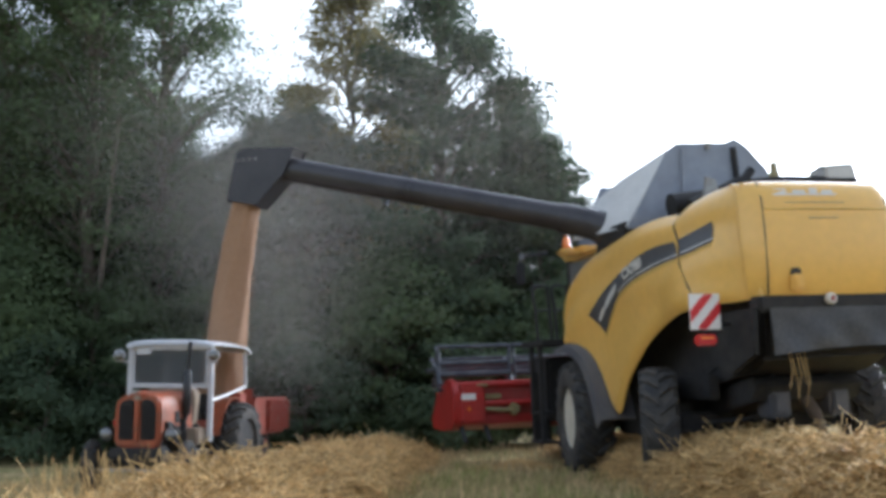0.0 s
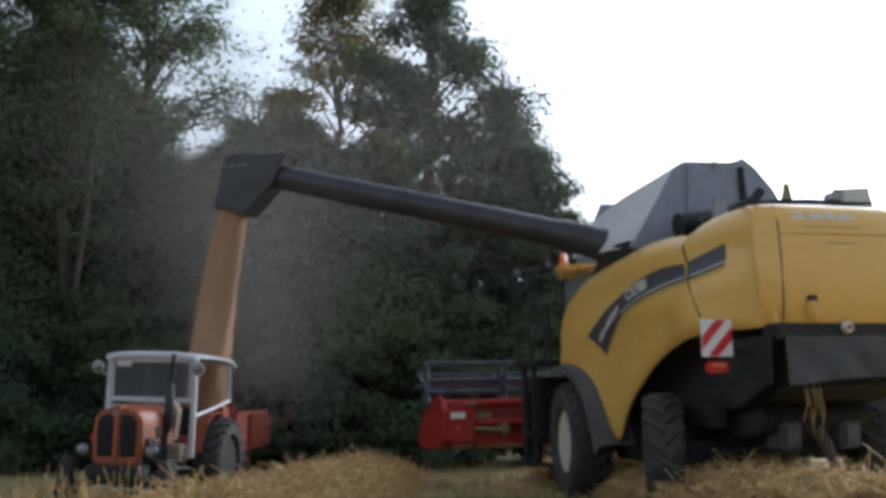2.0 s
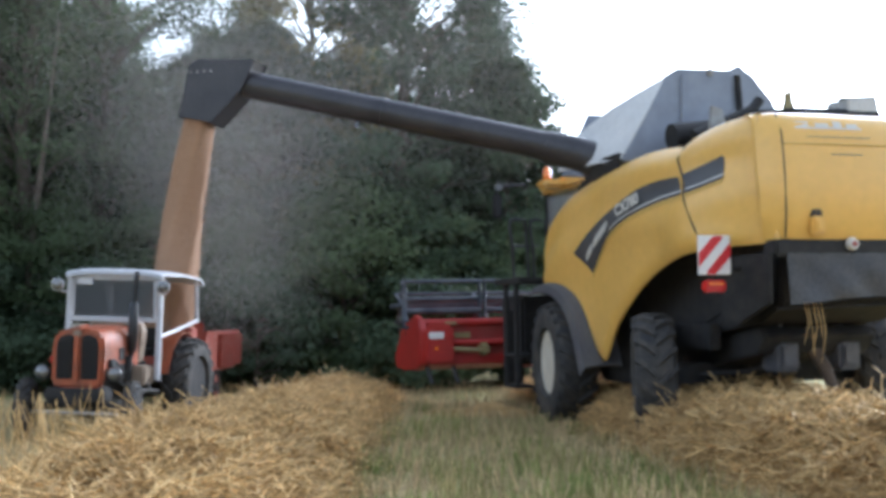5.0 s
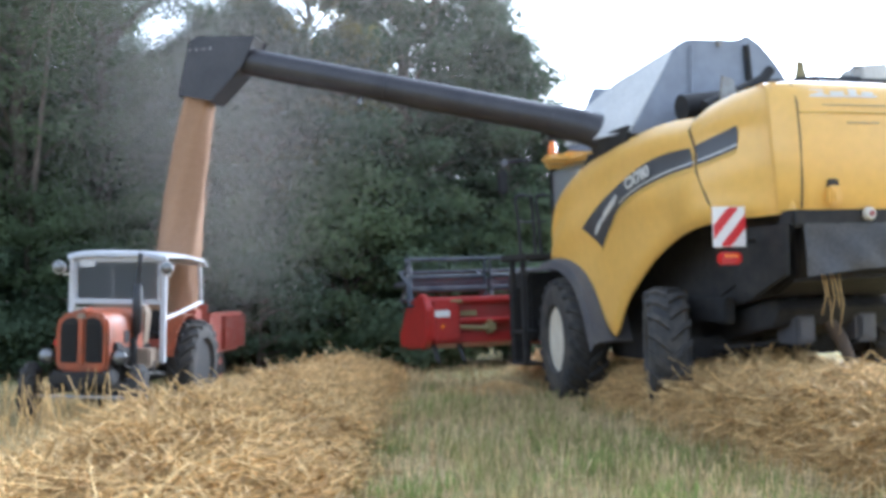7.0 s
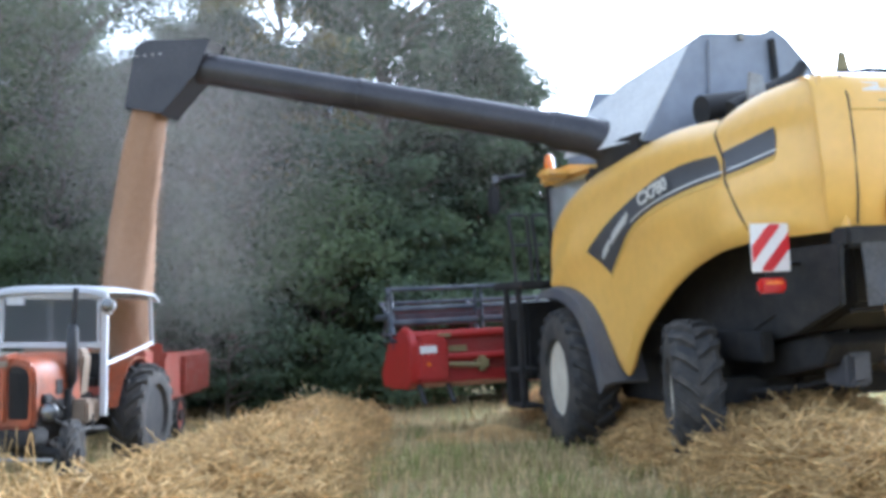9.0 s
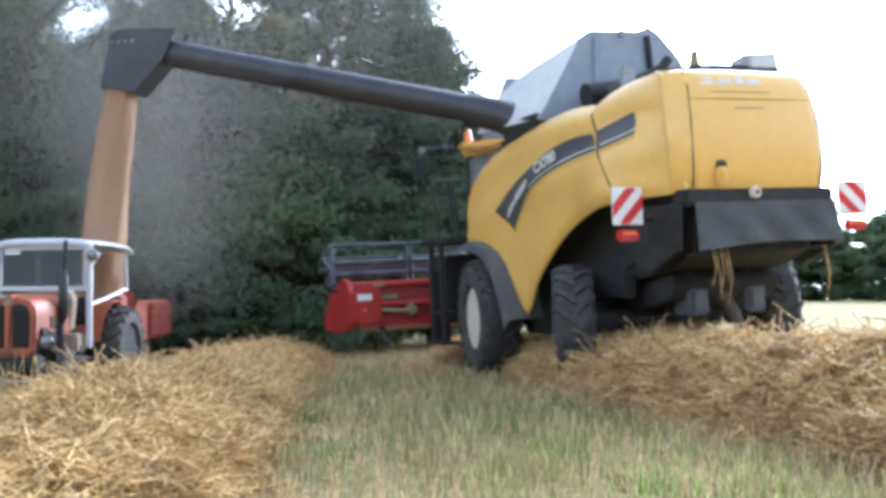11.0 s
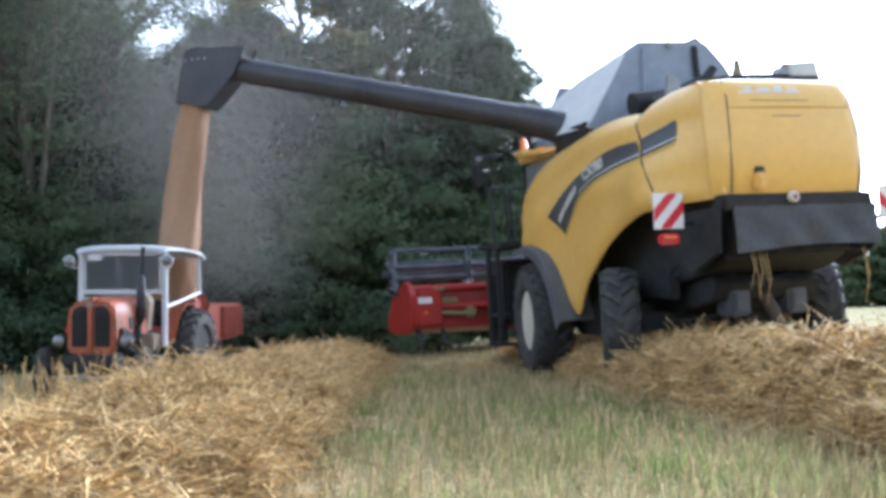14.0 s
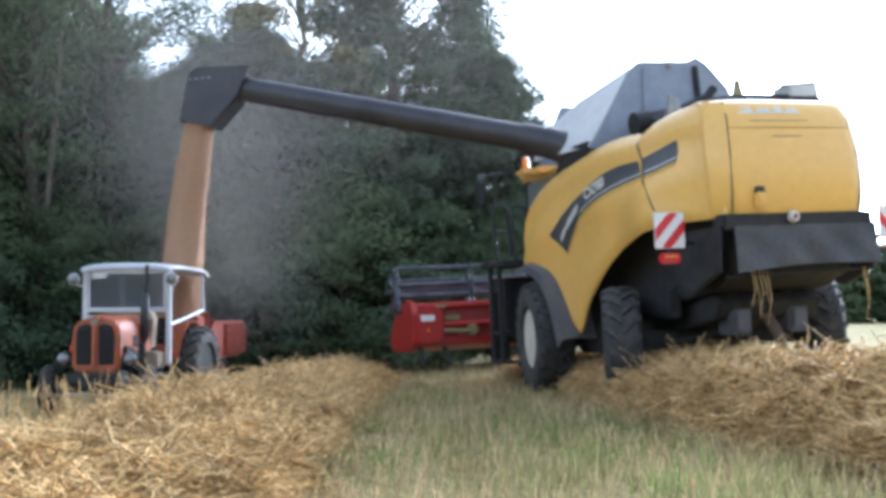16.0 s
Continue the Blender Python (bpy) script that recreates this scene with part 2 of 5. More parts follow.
def loft(rows, thick=None):
    """A sheet through rows of points; thick: the way to its inner side, which closes it."""
    bm = bmesh.new()
    outer = [[bm.verts.new(p) for p in row] for row in rows]
    nu, nv = len(rows), len(rows[0])
    for i in range(nu - 1):
        for j in range(nv - 1):
            bm.faces.new((outer[i][j], outer[i + 1][j], outer[i + 1][j + 1], outer[i][j + 1]))
    if thick is not None:
        t = Vector(thick)
        inner = [[bm.verts.new(Vector(p) + t) for p in row] for row in rows]
        for i in range(nu - 1):
            for j in range(nv - 1):
                bm.faces.new((inner[i][j], inner[i][j + 1], inner[i + 1][j + 1], inner[i + 1][j]))
        rim = [(i, 0) for i in range(nu)] + [(nu - 1, j) for j in range(1, nv)] + [(i, nv - 1) for i in range(nu - 2, -1, -1)] + [(0, j) for j in range(nv - 2, 0, -1)]
        for (a, b), (c, d) in zip(rim, rim[1:] + rim[:1]):
            bm.faces.new((outer[a][b], outer[c][d], inner[c][d], inner[a][b]))
    return bm


def slab(outline, axis, a, b, bevel=0.0):
    """A flat outline made thick between a and b along an axis (0 x, 1 y, 2 z)."""
    bm = bmesh.new()

    def at(p, v):
        q = list(p)
        q.insert(axis, v)
        return bm.verts.new(q)
    lo, hi = [at(p, a) for p in outline], [at(p, b) for p in outline]
    bm.faces.new(lo)
    bm.faces.new(hi[::-1])
    n = len(outline)
    for i in range(n):
        bm.faces.new((lo[i], lo[(i + 1) % n], hi[(i + 1) % n], hi[i]))
    if bevel:
        bmesh.ops.bevel(bm, geom=list(bm.edges), offset=bevel, segments=2, affect="EDGES")
    return bm


def letters(name, words, size, m, material, parent, label=""):
    cu = bpy.data.curves.new(name, "FONT")
    cu.body, cu.size, cu.extrude, cu.align_x, cu.offset = words, size, 0.002, "CENTER", 0.007
    tmp = bpy.data.objects.new("tmp", cu)
    scene.collection.objects.link(tmp)
    bpy.context.view_layer.update()
    me = bpy.data.meshes.new_from_object(tmp.evaluated_get(bpy.context.evaluated_depsgraph_get()))
    bpy.data.objects.remove(tmp)
    me.materials.clear()
    me.materials.append(material)
    ob = new(name, me)
    ob.parent = parent
    ob.matrix_local = m
    return tagged(ob, label)


def wheel(name, parent, m, radius, width, rim_r, lugs, label, rim_mat=RIM, dish=0.10, out=-1):
    """A tyre with chevron lugs, a dished rim and a hub. Its axle lies along x; out: the side that shows its face."""
    w = width / 2
    body = radius - 0.045
    tyre = lathe([(-w * 0.62, rim_r), (-w * 0.95, rim_r + 0.05), (-w, (rim_r + body) / 2), (-w * 0.93, body - 0.07), (-w * 0.75, body - 0.015), (0, body),
                  (w * 0.75, body - 0.015), (w * 0.93, body - 0.07), (w, (rim_r + body) / 2), (w * 0.95, rim_r + 0.05), (w * 0.62, rim_r)], "X", 48)
    hub = part(name, tyre, TYRE, parent, label, m)
    lugs_made = {}
    for s in (-1, 1):
        lug = bmesh.new()
        rows = []
        for u, da in ((0.03, 0.0), (0.5, 0.13), (0.99, 0.26)):
            r_in, r_out = body - 0.02 - 0.05 * (u > 0.9), radius - 0.055 * (u > 0.9)
            row = []
            for r, hw in ((r_in, 0.055), (r_out, 0.034), (r_out, -0.034), (r_in, -0.055)):
                a = -da * 0.8 / radius + hw / radius
                row.append((s * u * w, r * math.cos(a), r * math.sin(a)))
            rows.append([lug.verts.new(p) for p in row])
        for i in range(2):
            for j in range(3):
                lug.faces.new((rows[i][j], rows[i + 1][j], rows[i + 1][j + 1], rows[i][j + 1]))
        lug.faces.new(rows[0])
        lug.faces.new(rows[2][::-1])
        lugs_made[s] = finish(lug, TYRE, "lug", False)
    for k in range(lugs):
        for s in (-1, 1):
            ob = new("lug", lugs_made[s])
            ob.parent = hub
            ob.matrix_local = pose(0, 0, 0, 360 * (k + 0.25 * s) / lugs)
    o = out
    rim = lathe([(o * w * 0.72, rim_r + 0.03), (o * w * 0.74, rim_r + 0.005), (o * w * 0.60, rim_r - 0.03), (o * (w * 0.6 - dish), rim_r * 0.80), (o * (w * 0.55 - dish), rim_r * 0.45),
                 (o * (w * 0.62 - dish), rim_r * 0.34), (o * (w * 0.62 - dish), 0.0)], "X", 40)
    part("rim", rim, rim_mat, hub, "cream painted steel rim" if rim_mat is RIM else "painted steel rim")
    nuts = lathe([(o * (w * 0.60 - dish), 0.10), (o * (w * 0.60 - dish + 0.09), 0.09), (o * (w * 0.60 - dish + 0.10), 0.0)], "X", 16)
    for k in range(8):
        a = 2 * math.pi * k / 8
        tube(nuts, [(o * (w * 0.58 - dish), rim_r * 0.40 * math.cos(a), rim_r * 0.40 * math.sin(a)), (o * (w * 0.58 - dish + 0.04), rim_r * 0.40 * math.cos(a), rim_r * 0.40 * math.sin(a))], 0.018, 6)
    part("hub_cap", nuts, CHASSIS, hub, "dark hub with wheel nuts")
    return hub

# ---- ground ----


def ground_z(x, y):
    """The field: it climbs gently to the right and is a little uneven."""
    near = np.clip(1.0 - (np.hypot(x, y - 12) - 25) / 60, 0, 1)
    return 0.03 * 16 * np.tanh(np.asarray(x) / 16) + near * 0.02 * np.sin(1.3 * x + 0.6 * y) * np.sin(0.9 * y)


gx = np.concatenate([-np.geomspace(1500, 16, 22), np.linspace(-14, 14, 57), np.geomspace(16, 1500, 22)])
gy = np.concatenate([-np.geomspace(1500, 6, 16), np.linspace(-4, 32, 73), np.geomspace(35, 1500, 24)])
XX, YY = np.meshgrid(gx, gy)
ZZ = ground_z(XX, YY)
me = bpy.data.meshes.new("ground")
nx, ny = len(gx), len(gy)
me.from_pydata(np.stack([XX, YY, ZZ], -1).reshape(-1, 3).tolist(), [], [(j * nx + i, j * nx + i + 1, (j + 1) * nx + i + 1, (j + 1) * nx + i) for j in range(ny - 1) for i in range(nx - 1)])
me.materials.append(SOIL)
me.polygons.foreach_set("use_smooth", [True] * len(me.polygons))
ground = tagged(new("ground", me), "mown stubble field of pale straw and grass", "field", kind="structure")

rng = np.random.default_rng(7)


def shards(name, verts, faces, material, label, category, kind="stuff"):
    m = bpy.data.meshes.new(name)
    m.vertices.add(len(verts))
    m.vertices.foreach_set("co", np.asarray(verts, np.float32).ravel())
    faces = np.asarray(faces, np.int32)
    k = faces.shape[1]
    m.loops.add(faces.size)
    m.loops.foreach_set("vertex_index", faces.ravel())
    m.polygons.add(len(faces))
    m.polygons.foreach_set("loop_start", np.arange(0, faces.size, k, dtype=np.int32))
    m.update()
    m.validate()
    m.materials.append(material)
    ob = new(name, m)
    return tagged(ob, label, category, kind=kind) if kind else ob


def stalks(p0, p1, bend, width, bent=True):
    """Three-sided stalks in two pieces from p0 over a bent middle to p1: vertices and faces."""
    n = len(p0)
    mid = (p0 + p1) / 2 + bend
    d = p1 - p0
    d = d / np.maximum(np.linalg.norm(d, axis=1, keepdims=True), 1e-6)
    s = np.cross(d, rng.normal(size=(n, 3)))
    s = s / np.maximum(np.linalg.norm(s, axis=1, keepdims=True), 1e-6)
    u = np.cross(d, s)
    w = np.asarray(width).reshape(-1, 1)
    off = [s * w, (-0.5 * s + 0.866 * u) * w, (-0.5 * s - 0.866 * u) * w]
    v = np.stack([p + o for p in ((p0, mid, p1) if bent else (p0, p1)) for o in off], 1).reshape(-1, 3)
    f = []
    for a in (0, 3) if bent else (0,):
        for k in range(3):
            f.append((a + k, a + (k + 1) % 3, a + 3 + (k + 1) % 3, a + 3 + k))
    f = (np.array(f)[None] + (np.arange(n) * (9 if bent else 6))[:, None, None]).reshape(-1, 4)
    return v, f


# Windrows: a long bed of straw with loose stalks on it. A line of (x, y, half width, height).
ROWS = {
    "near": ([(-3.6, -7.0, 0.4, 0.02), (-3.4, -5.0, 1.4, 0.45), (-3.0, 2.0, 1.75, 0.50), (-2.42, 7.0, 1.5, 0.58), (-2.3, 12.0, 1.28, 0.57), (-2.1, 16.0, 1.05, 0.44), (-2.0, 20.5, 0.95, 0.36), (-2.0, 21.6, 0.6, 0.1)], 46000),
    "far": ([(2.0, 23.4, 0.4, 0.02), (2.2, 22.2, 0.9, 0.30), (2.7, 18.6, 0.95, 0.34), (2.9, 17.0, 1.0, 0.36), (3.2, 14.3, 1.25, 0.62), (3.5, 12.0, 1.16, 0.62), (3.85, 10.0, 1.24, 0.66), (4.4, 8.0, 1.28, 0.70), (5.3, 5.0, 1.3, 0.80), (5.8, 2.0, 1.4, 0.7), (7.4, -5.0, 1.3, 0.6), (7.8, -7.0, 0.4, 0.02)], 48000),
}


def lumps(x, y):
    return 0.5 + 0.22 * np.sin(2.1 * x + 1.3 * y) + 0.22 * np.sin(4.7 * y - 2.2 * x + 1.0 + 1.4 * np.sin(1.7 * x - 0.9 * y)) + 0.15 * np.sin(7.3 * x + 6.1 * y) + 0.14 * np.sin(11.0 * x - 8.3 * y + 2.0) * np.sin(3.1 * x + 5.2 * y)


def row_at(line, u, v):
    """A place on a windrow: u along it (0 to 1), v across (-1 to 1)."""
    a = np.array(line)
    s = np.r_[0, np.cumsum(np.hypot(np.diff(a[:, 0]), np.diff(a[:, 1])))]
    s = s / s[-1]
    cx, cy, hw, h = (np.interp(u, s, a[:, k]) for k in range(4))
    x, y = cx + v * hw * (1 + 0.10 * np.sin(5 * cy)), cy + 0 * v
    # the swath beside the tractor falls off gently on its far side
    flat = np.where((v < 0) & (a[0, 0] < 0), 1.35, np.where(a[0, 0] < 0, 2.6, 4.0))
    top = np.clip(1 - np.abs(v) ** flat, 0, 1) ** np.where(flat < 2, 0.9, 0.62)
    return x, y, ground_z(x, y) - 0.02 + h * top * (0.55 + 0.62 * lumps(x, y)), h


for key, (line, count) in ROWS.items():
    nu, nv = 210, 30
    U, V = np.meshgrid(np.linspace(0, 1, nu), np.linspace(-1, 1, nv), indexing="ij")
    X, Y, Z, _ = row_at(line, U, V)
    Z = Z + rng.normal(0, 0.018, Z.shape) * (np.abs(V) < 0.95)
    verts = np.stack([X, Y, Z], -1).reshape(-1, 3)
    faces = [(i * nv + j, i * nv + j + 1, (i + 1) * nv + j + 1, (i + 1) * nv + j) for i in range(nu - 1) for j in range(nv - 1)]
    bed = shards("windrow", verts, faces, STRAW_MOUND, "long swath of loose golden straw on the stubble", "straw swath")
    lo_u, hi_u = (0.40, 0.97) if key == "near" else (0.04, 0.66)
    u = np.where(rng.uniform(size=count) < 0.88, rng.uniform(lo_u, hi_u, count), rng.uniform(0, 1, count))
    v = rng.uniform(-1.07, 1.07, count)
    x, y, z, h = row_at(line, u, np.clip(v, -1, 1))
    x = x + (np.abs(v) > 1) * rng.normal(0, 0.12, count)
    L = rng.uniform(0.14, 0.46, count) * np.where(rng.uniform(size=count) < 0.25, 1.5, 1.0)
    a = rng.uniform(0, 2 * math.pi, count)
    lift = rng.normal(0.05, 0.30, count)
    lift[rng.uniform(size=count) < 0.05] += 0.7
    d = np.stack([np.cos(a), np.sin(a), lift], 1)
    d /= np.linalg.norm(d, axis=1, keepdims=True)
    c = np.stack([x, y, z + rng.uniform(-0.015, 0.05, count)], 1)
    c[:, 2] += np.maximum(0, lift - 0.5) * 0.12
    sv, sf = stalks(c - d * L[:, None] / 2, c + d * L[:, None] / 2, rng.normal(0, 0.04, (count, 3)), rng.uniform(0.0032, 0.0078, count))
    # longer curled stalks on top
    m = 8000
    u, v = rng.uniform(lo_u, hi_u, m), rng.uniform(-1.0, 1.0, m)
    x, y, z, h = row_at(line, u, v)
    a = rng.uniform(0, 2 * math.pi, m)
    d = np.stack([np.cos(a), np.sin(a), rng.normal(0.06, 0.30, m)], 1)
    d *= rng.uniform(0.12, 0.36, m)[:, None]
    c = np.stack([x, y, z + rng.uniform(0.01, 0.09, m)], 1)
    bend = rng.normal(0, 0.075, (m, 3))
    lv, lf = stalks(c - d, c + d, bend, rng.uniform(0.0035, 0.0065, m))
    sv, sf = np.concatenate([sv, lv]), np.concatenate([sf, lf + len(sv)])
    loose = shards("loose_straw", sv, sf, STRAW, "", "", kind="")
    loose.parent = bed
    loose["label"] = "bent golden straw stalks"

# Stubble and grass on the open strip.


def scatter(n, x0, x1, y0, y1):
    """More of them towards the camera's end."""
    return rng.uniform(x0, x1, n), y0 + (y1 - y0) * rng.beta(1.3, 1.9, n)


def patch(x, y):
    return 0.5 + 0.35 * np.sin(0.9 * x + 0.55 * y + 0.8) + 0.25 * np.sin(2.3 * x - 0.8 * y) + 0.2 * np.sin(5.1 * x + 2.2 * y)


n = 74000
x, y = scatter(n, -7.5, 10.0, -4, 26)
keep = rng.uniform(0.25, 1.15, n) < patch(x, y)
x, y = x[keep], y[keep]
# lush tufts here and there
tx, ty = scatter(260, -2.0, 4.5, 3, 20)
tuft = rng.integers(0, 260, 15000)
x, y = np.r_[x, tx[tuft] + rng.normal(0, 0.14, 15000)], np.r_[y, ty[tuft] + rng.normal(0, 0.17, 15000)]
n = len(x)
tall = np.where(np.arange(n) < n - 15000, 1.0, 1.3)
base = np.stack([x, y, ground_z(x, y) - 0.01], 1)
tip = base + np.stack([rng.normal(0, 0.035, n), rng.normal(0, 0.035, n), rng.uniform(0.06, 0.20, n) * tall], 1)
a = rng.uniform(0, math.pi, n)
side = np.stack([np.cos(a), np.sin(a), 0 * a], 1) * rng.uniform(0.003, 0.006, n)[:, None]
midp = (base + tip) / 2 + rng.normal(0, 0.008, (n, 3))
gv = np.stack([base - side, base + side, midp + side * 0.8, midp - side * 0.8, tip], 1).reshape(-1, 3)
o = np.arange(n) * 5
gf = np.concatenate([np.stack([o, o + 1, o + 2], 1), np.stack([o, o + 2, o + 3], 1), np.stack([o + 3, o + 2, o + 4], 1)])
shards("grass", gv, gf, GRASS, "short green grass growing through the stubble", "grass")
n = 84000
x, y = scatter(n, -7.5, 10.0, -4, 26)
x = np.round((x + 0.05 * rng.normal(size=n)) / 0.15) * 0.15 + rng.normal(0, 0.02, n)
base = np.stack([x, y, ground_z(x, y) - 0.01], 1)
tip = base + np.stack([rng.normal(0, 0.04, n), rng.normal(0, 0.04, n), rng.uniform(0.06, 0.22, n)], 1)
flat = rng.uniform(size=n) < 0.35
tip[flat] = base[flat] + np.stack([rng.normal(0, 0.12, flat.sum()), rng.normal(0, 0.12, flat.sum()), rng.uniform(0.02, 0.05, flat.sum())], 1)
sv, sf = stalks(base, tip, rng.normal(0, 0.004, (n, 3)), rng.uniform(0.0026, 0.0052, n), False)
shards("stubble", sv, sf, STUBBLE, "cut pale stubble standing in rows", "stubble")
# A low flattened heap of straw in the strip.
rows = []
for a in np.linspace(0, 1, 14):
    row = []
    for b in np.linspace(-1, 1, 26):
        x, y = 0.75 + 1.15 * b + 0.1 * math.sin(9 * a), 18.2 + 1.5 * (a - 0.5)
        row.append((x, y, float(ground_z(x, y)) - 0.02 + 0.17 * math.sin(math.pi * a) * (1 - b * b) * (0.8 + 0.3 * math.sin(7 * b + 3 * a)) + random.uniform(0, 0.012)))
    rows.append(row)
low = new("straw_heap", finish(loft(rows), STRAW_MOUND, "straw_heap"))
tagged(low, "low flattened heap of brown straw on the stubble", "straw heap", kind="stuff")
# Tall stalks left standing beside the tractor.
n = 110
x, y = rng.uniform(-5.3, -3.9, n), rng.uniform(12.4, 14.0, n)
base = np.stack([x, y, ground_z(x, y)], 1)
tip = base + np.stack([rng.normal(0, 0.16, n), rng.normal(0, 0.1, n), rng.uniform(0.3, 0.75, n)], 1)
sv, sf = stalks(base, tip, rng.normal(0, 0.03, (n, 3)), rng.uniform(0.004, 0.007, n))
shards("standing_straw", sv, sf, STRAW, "tall uncut straw stalks before the tractor", "straw")

# ---- the combine harvester: x to its right, y forward, the front axle at y 0 ----
combine = thing("combine_harvester", pose(2.93, 17.2, 0.11, 0, -2.5, 17.0), "yellow combine harvester with dark stripe, unloading auger swung out", "combine harvester")


def half_width(y):
    return float(np.interp(y, [-4.9, -4.7, -4.3, -3.6, -2.5, -1.1, -0.4, 1.0], [0.93, 0.99, 1.12, 1.28, 1.40, 1.41, 1.48, 1.50]))


FRONT_TOP = along([(0.27, 2.02), (0.26, 2.86), (-0.05, 3.10), (-0.65, 3.32), (-1.47, 3.45), (-2.27, 3.53), (-2.9, 3.56), (-3.33, 3.53)], 40)
FRONT_LOW = along([(0.27, 1.98), (-0.15, 1.93), (-0.72, 1.71), (-1.12, 1.31), (-1.36, 0.94), (-1.52, 0.95), (-1.78, 1.38), (-2.2, 1.68), (-2.71, 2.0), (-3.2, 2.18), (-4.03, 2.29)], 40)
REAR_TOP = along([(-3.36, 3.53), (-3.66, 3.63), (-4.0, 3.70), (-4.34, 3.72), (-4.62, 3.70)], 16)
REAR_LOW = along([(-4.06, 2.29), (-4.3, 2.30), (-4.6, 2.31), (-4.86, 2.32)], 16)

TOP_EDGE = np.concatenate([FRONT_TOP, REAR_TOP])[::-1]
LOW_EDGE = np.concatenate([FRONT_LOW, REAR_LOW])[::-1]


def flank(y, z, s=-1, proud=0.0):
    """A place on the bulging side: rolled in at the upper edge, swelling under the stripe."""
    hi = float(np.interp(y, TOP_EDGE[:, 0], TOP_EDGE[:, 1]))
    lo = float(np.interp(y, LOW_EDGE[:, 0], LOW_EDGE[:, 1]))
    d = hi - z
    tuck = 0.16 * max(0.0, (0.26 - d) / 0.26) ** 2 + 0.06 * max(0.0, (0.14 - (z - lo)) / 0.14) ** 2
    swell = 0.055 * math.exp(-((d - 0.86) / 0.24) ** 2) - 0.02 * math.exp(-((d - 0.48) / 0.14) ** 2)
    fade = min(1.0, max(0.0, (y + 4.80) / 0.55))
    belly = 0.17 * min(1.0, max(0.0, (3.25 - z) / 0.8)) * math.exp(-((y + 3.85) / 0.62) ** 2)
    lean = 0.06 * min(1.0, max(0.0, (-y - 3.4) / 1.2)) if s > 0 else 0.0
    return (s * (half_width(y) - lean + proud + fade * (swell - tuck + belly)), y, z)


def side_panel(name, top, low, s, label):
    rows = []
    for (yt, zt), (yl, zl) in zip(top, low):
        row = []
        for v in np.linspace(0, 1, 25):
            yy, zz = yl + (yt - yl) * v, zl + (zt - zl) * v
            row.append(flank(yy, zz, s))
        rows.append(row)
    return part(name, loft(rows, (-s * 0.03, 0, 0)), YELLOW, combine, label)


STRIPE_UP = along([(-0.84, 2.40), (-1.30, 2.69), (-2.06, 2.99), (-2.82, 3.16), (-3.44, 3.16)], 26)
STRIPE_LOW = along([(-1.30, 2.12), (-1.46, 2.28), (-1.95, 2.64), (-2.59, 2.81), (-3.17, 2.91), (-3.62, 2.93)], 26)
BACK_UP = along([(-3.55, 3.17), (-3.85, 3.24), (-4.17, 3.31)], 8)
BACK_LOW = along([(-3.70, 2.94), (-3.9, 2.97), (-4.24, 3.05)], 8)


def decal(name, up, low, s, material, proud=0.012):
    rows = []
    for (yt, zt), (yl, zl) in zip(up, low):
        row = []
        for v in np.linspace(0, 1, 6):
            yy, zz = yl + (yt - yl) * v, zl + (zt - zl) * v
            row.append(flank(yy, zz, s, proud))
        rows.append(row)
    return loft(rows, (-s * 0.010, 0, 0))


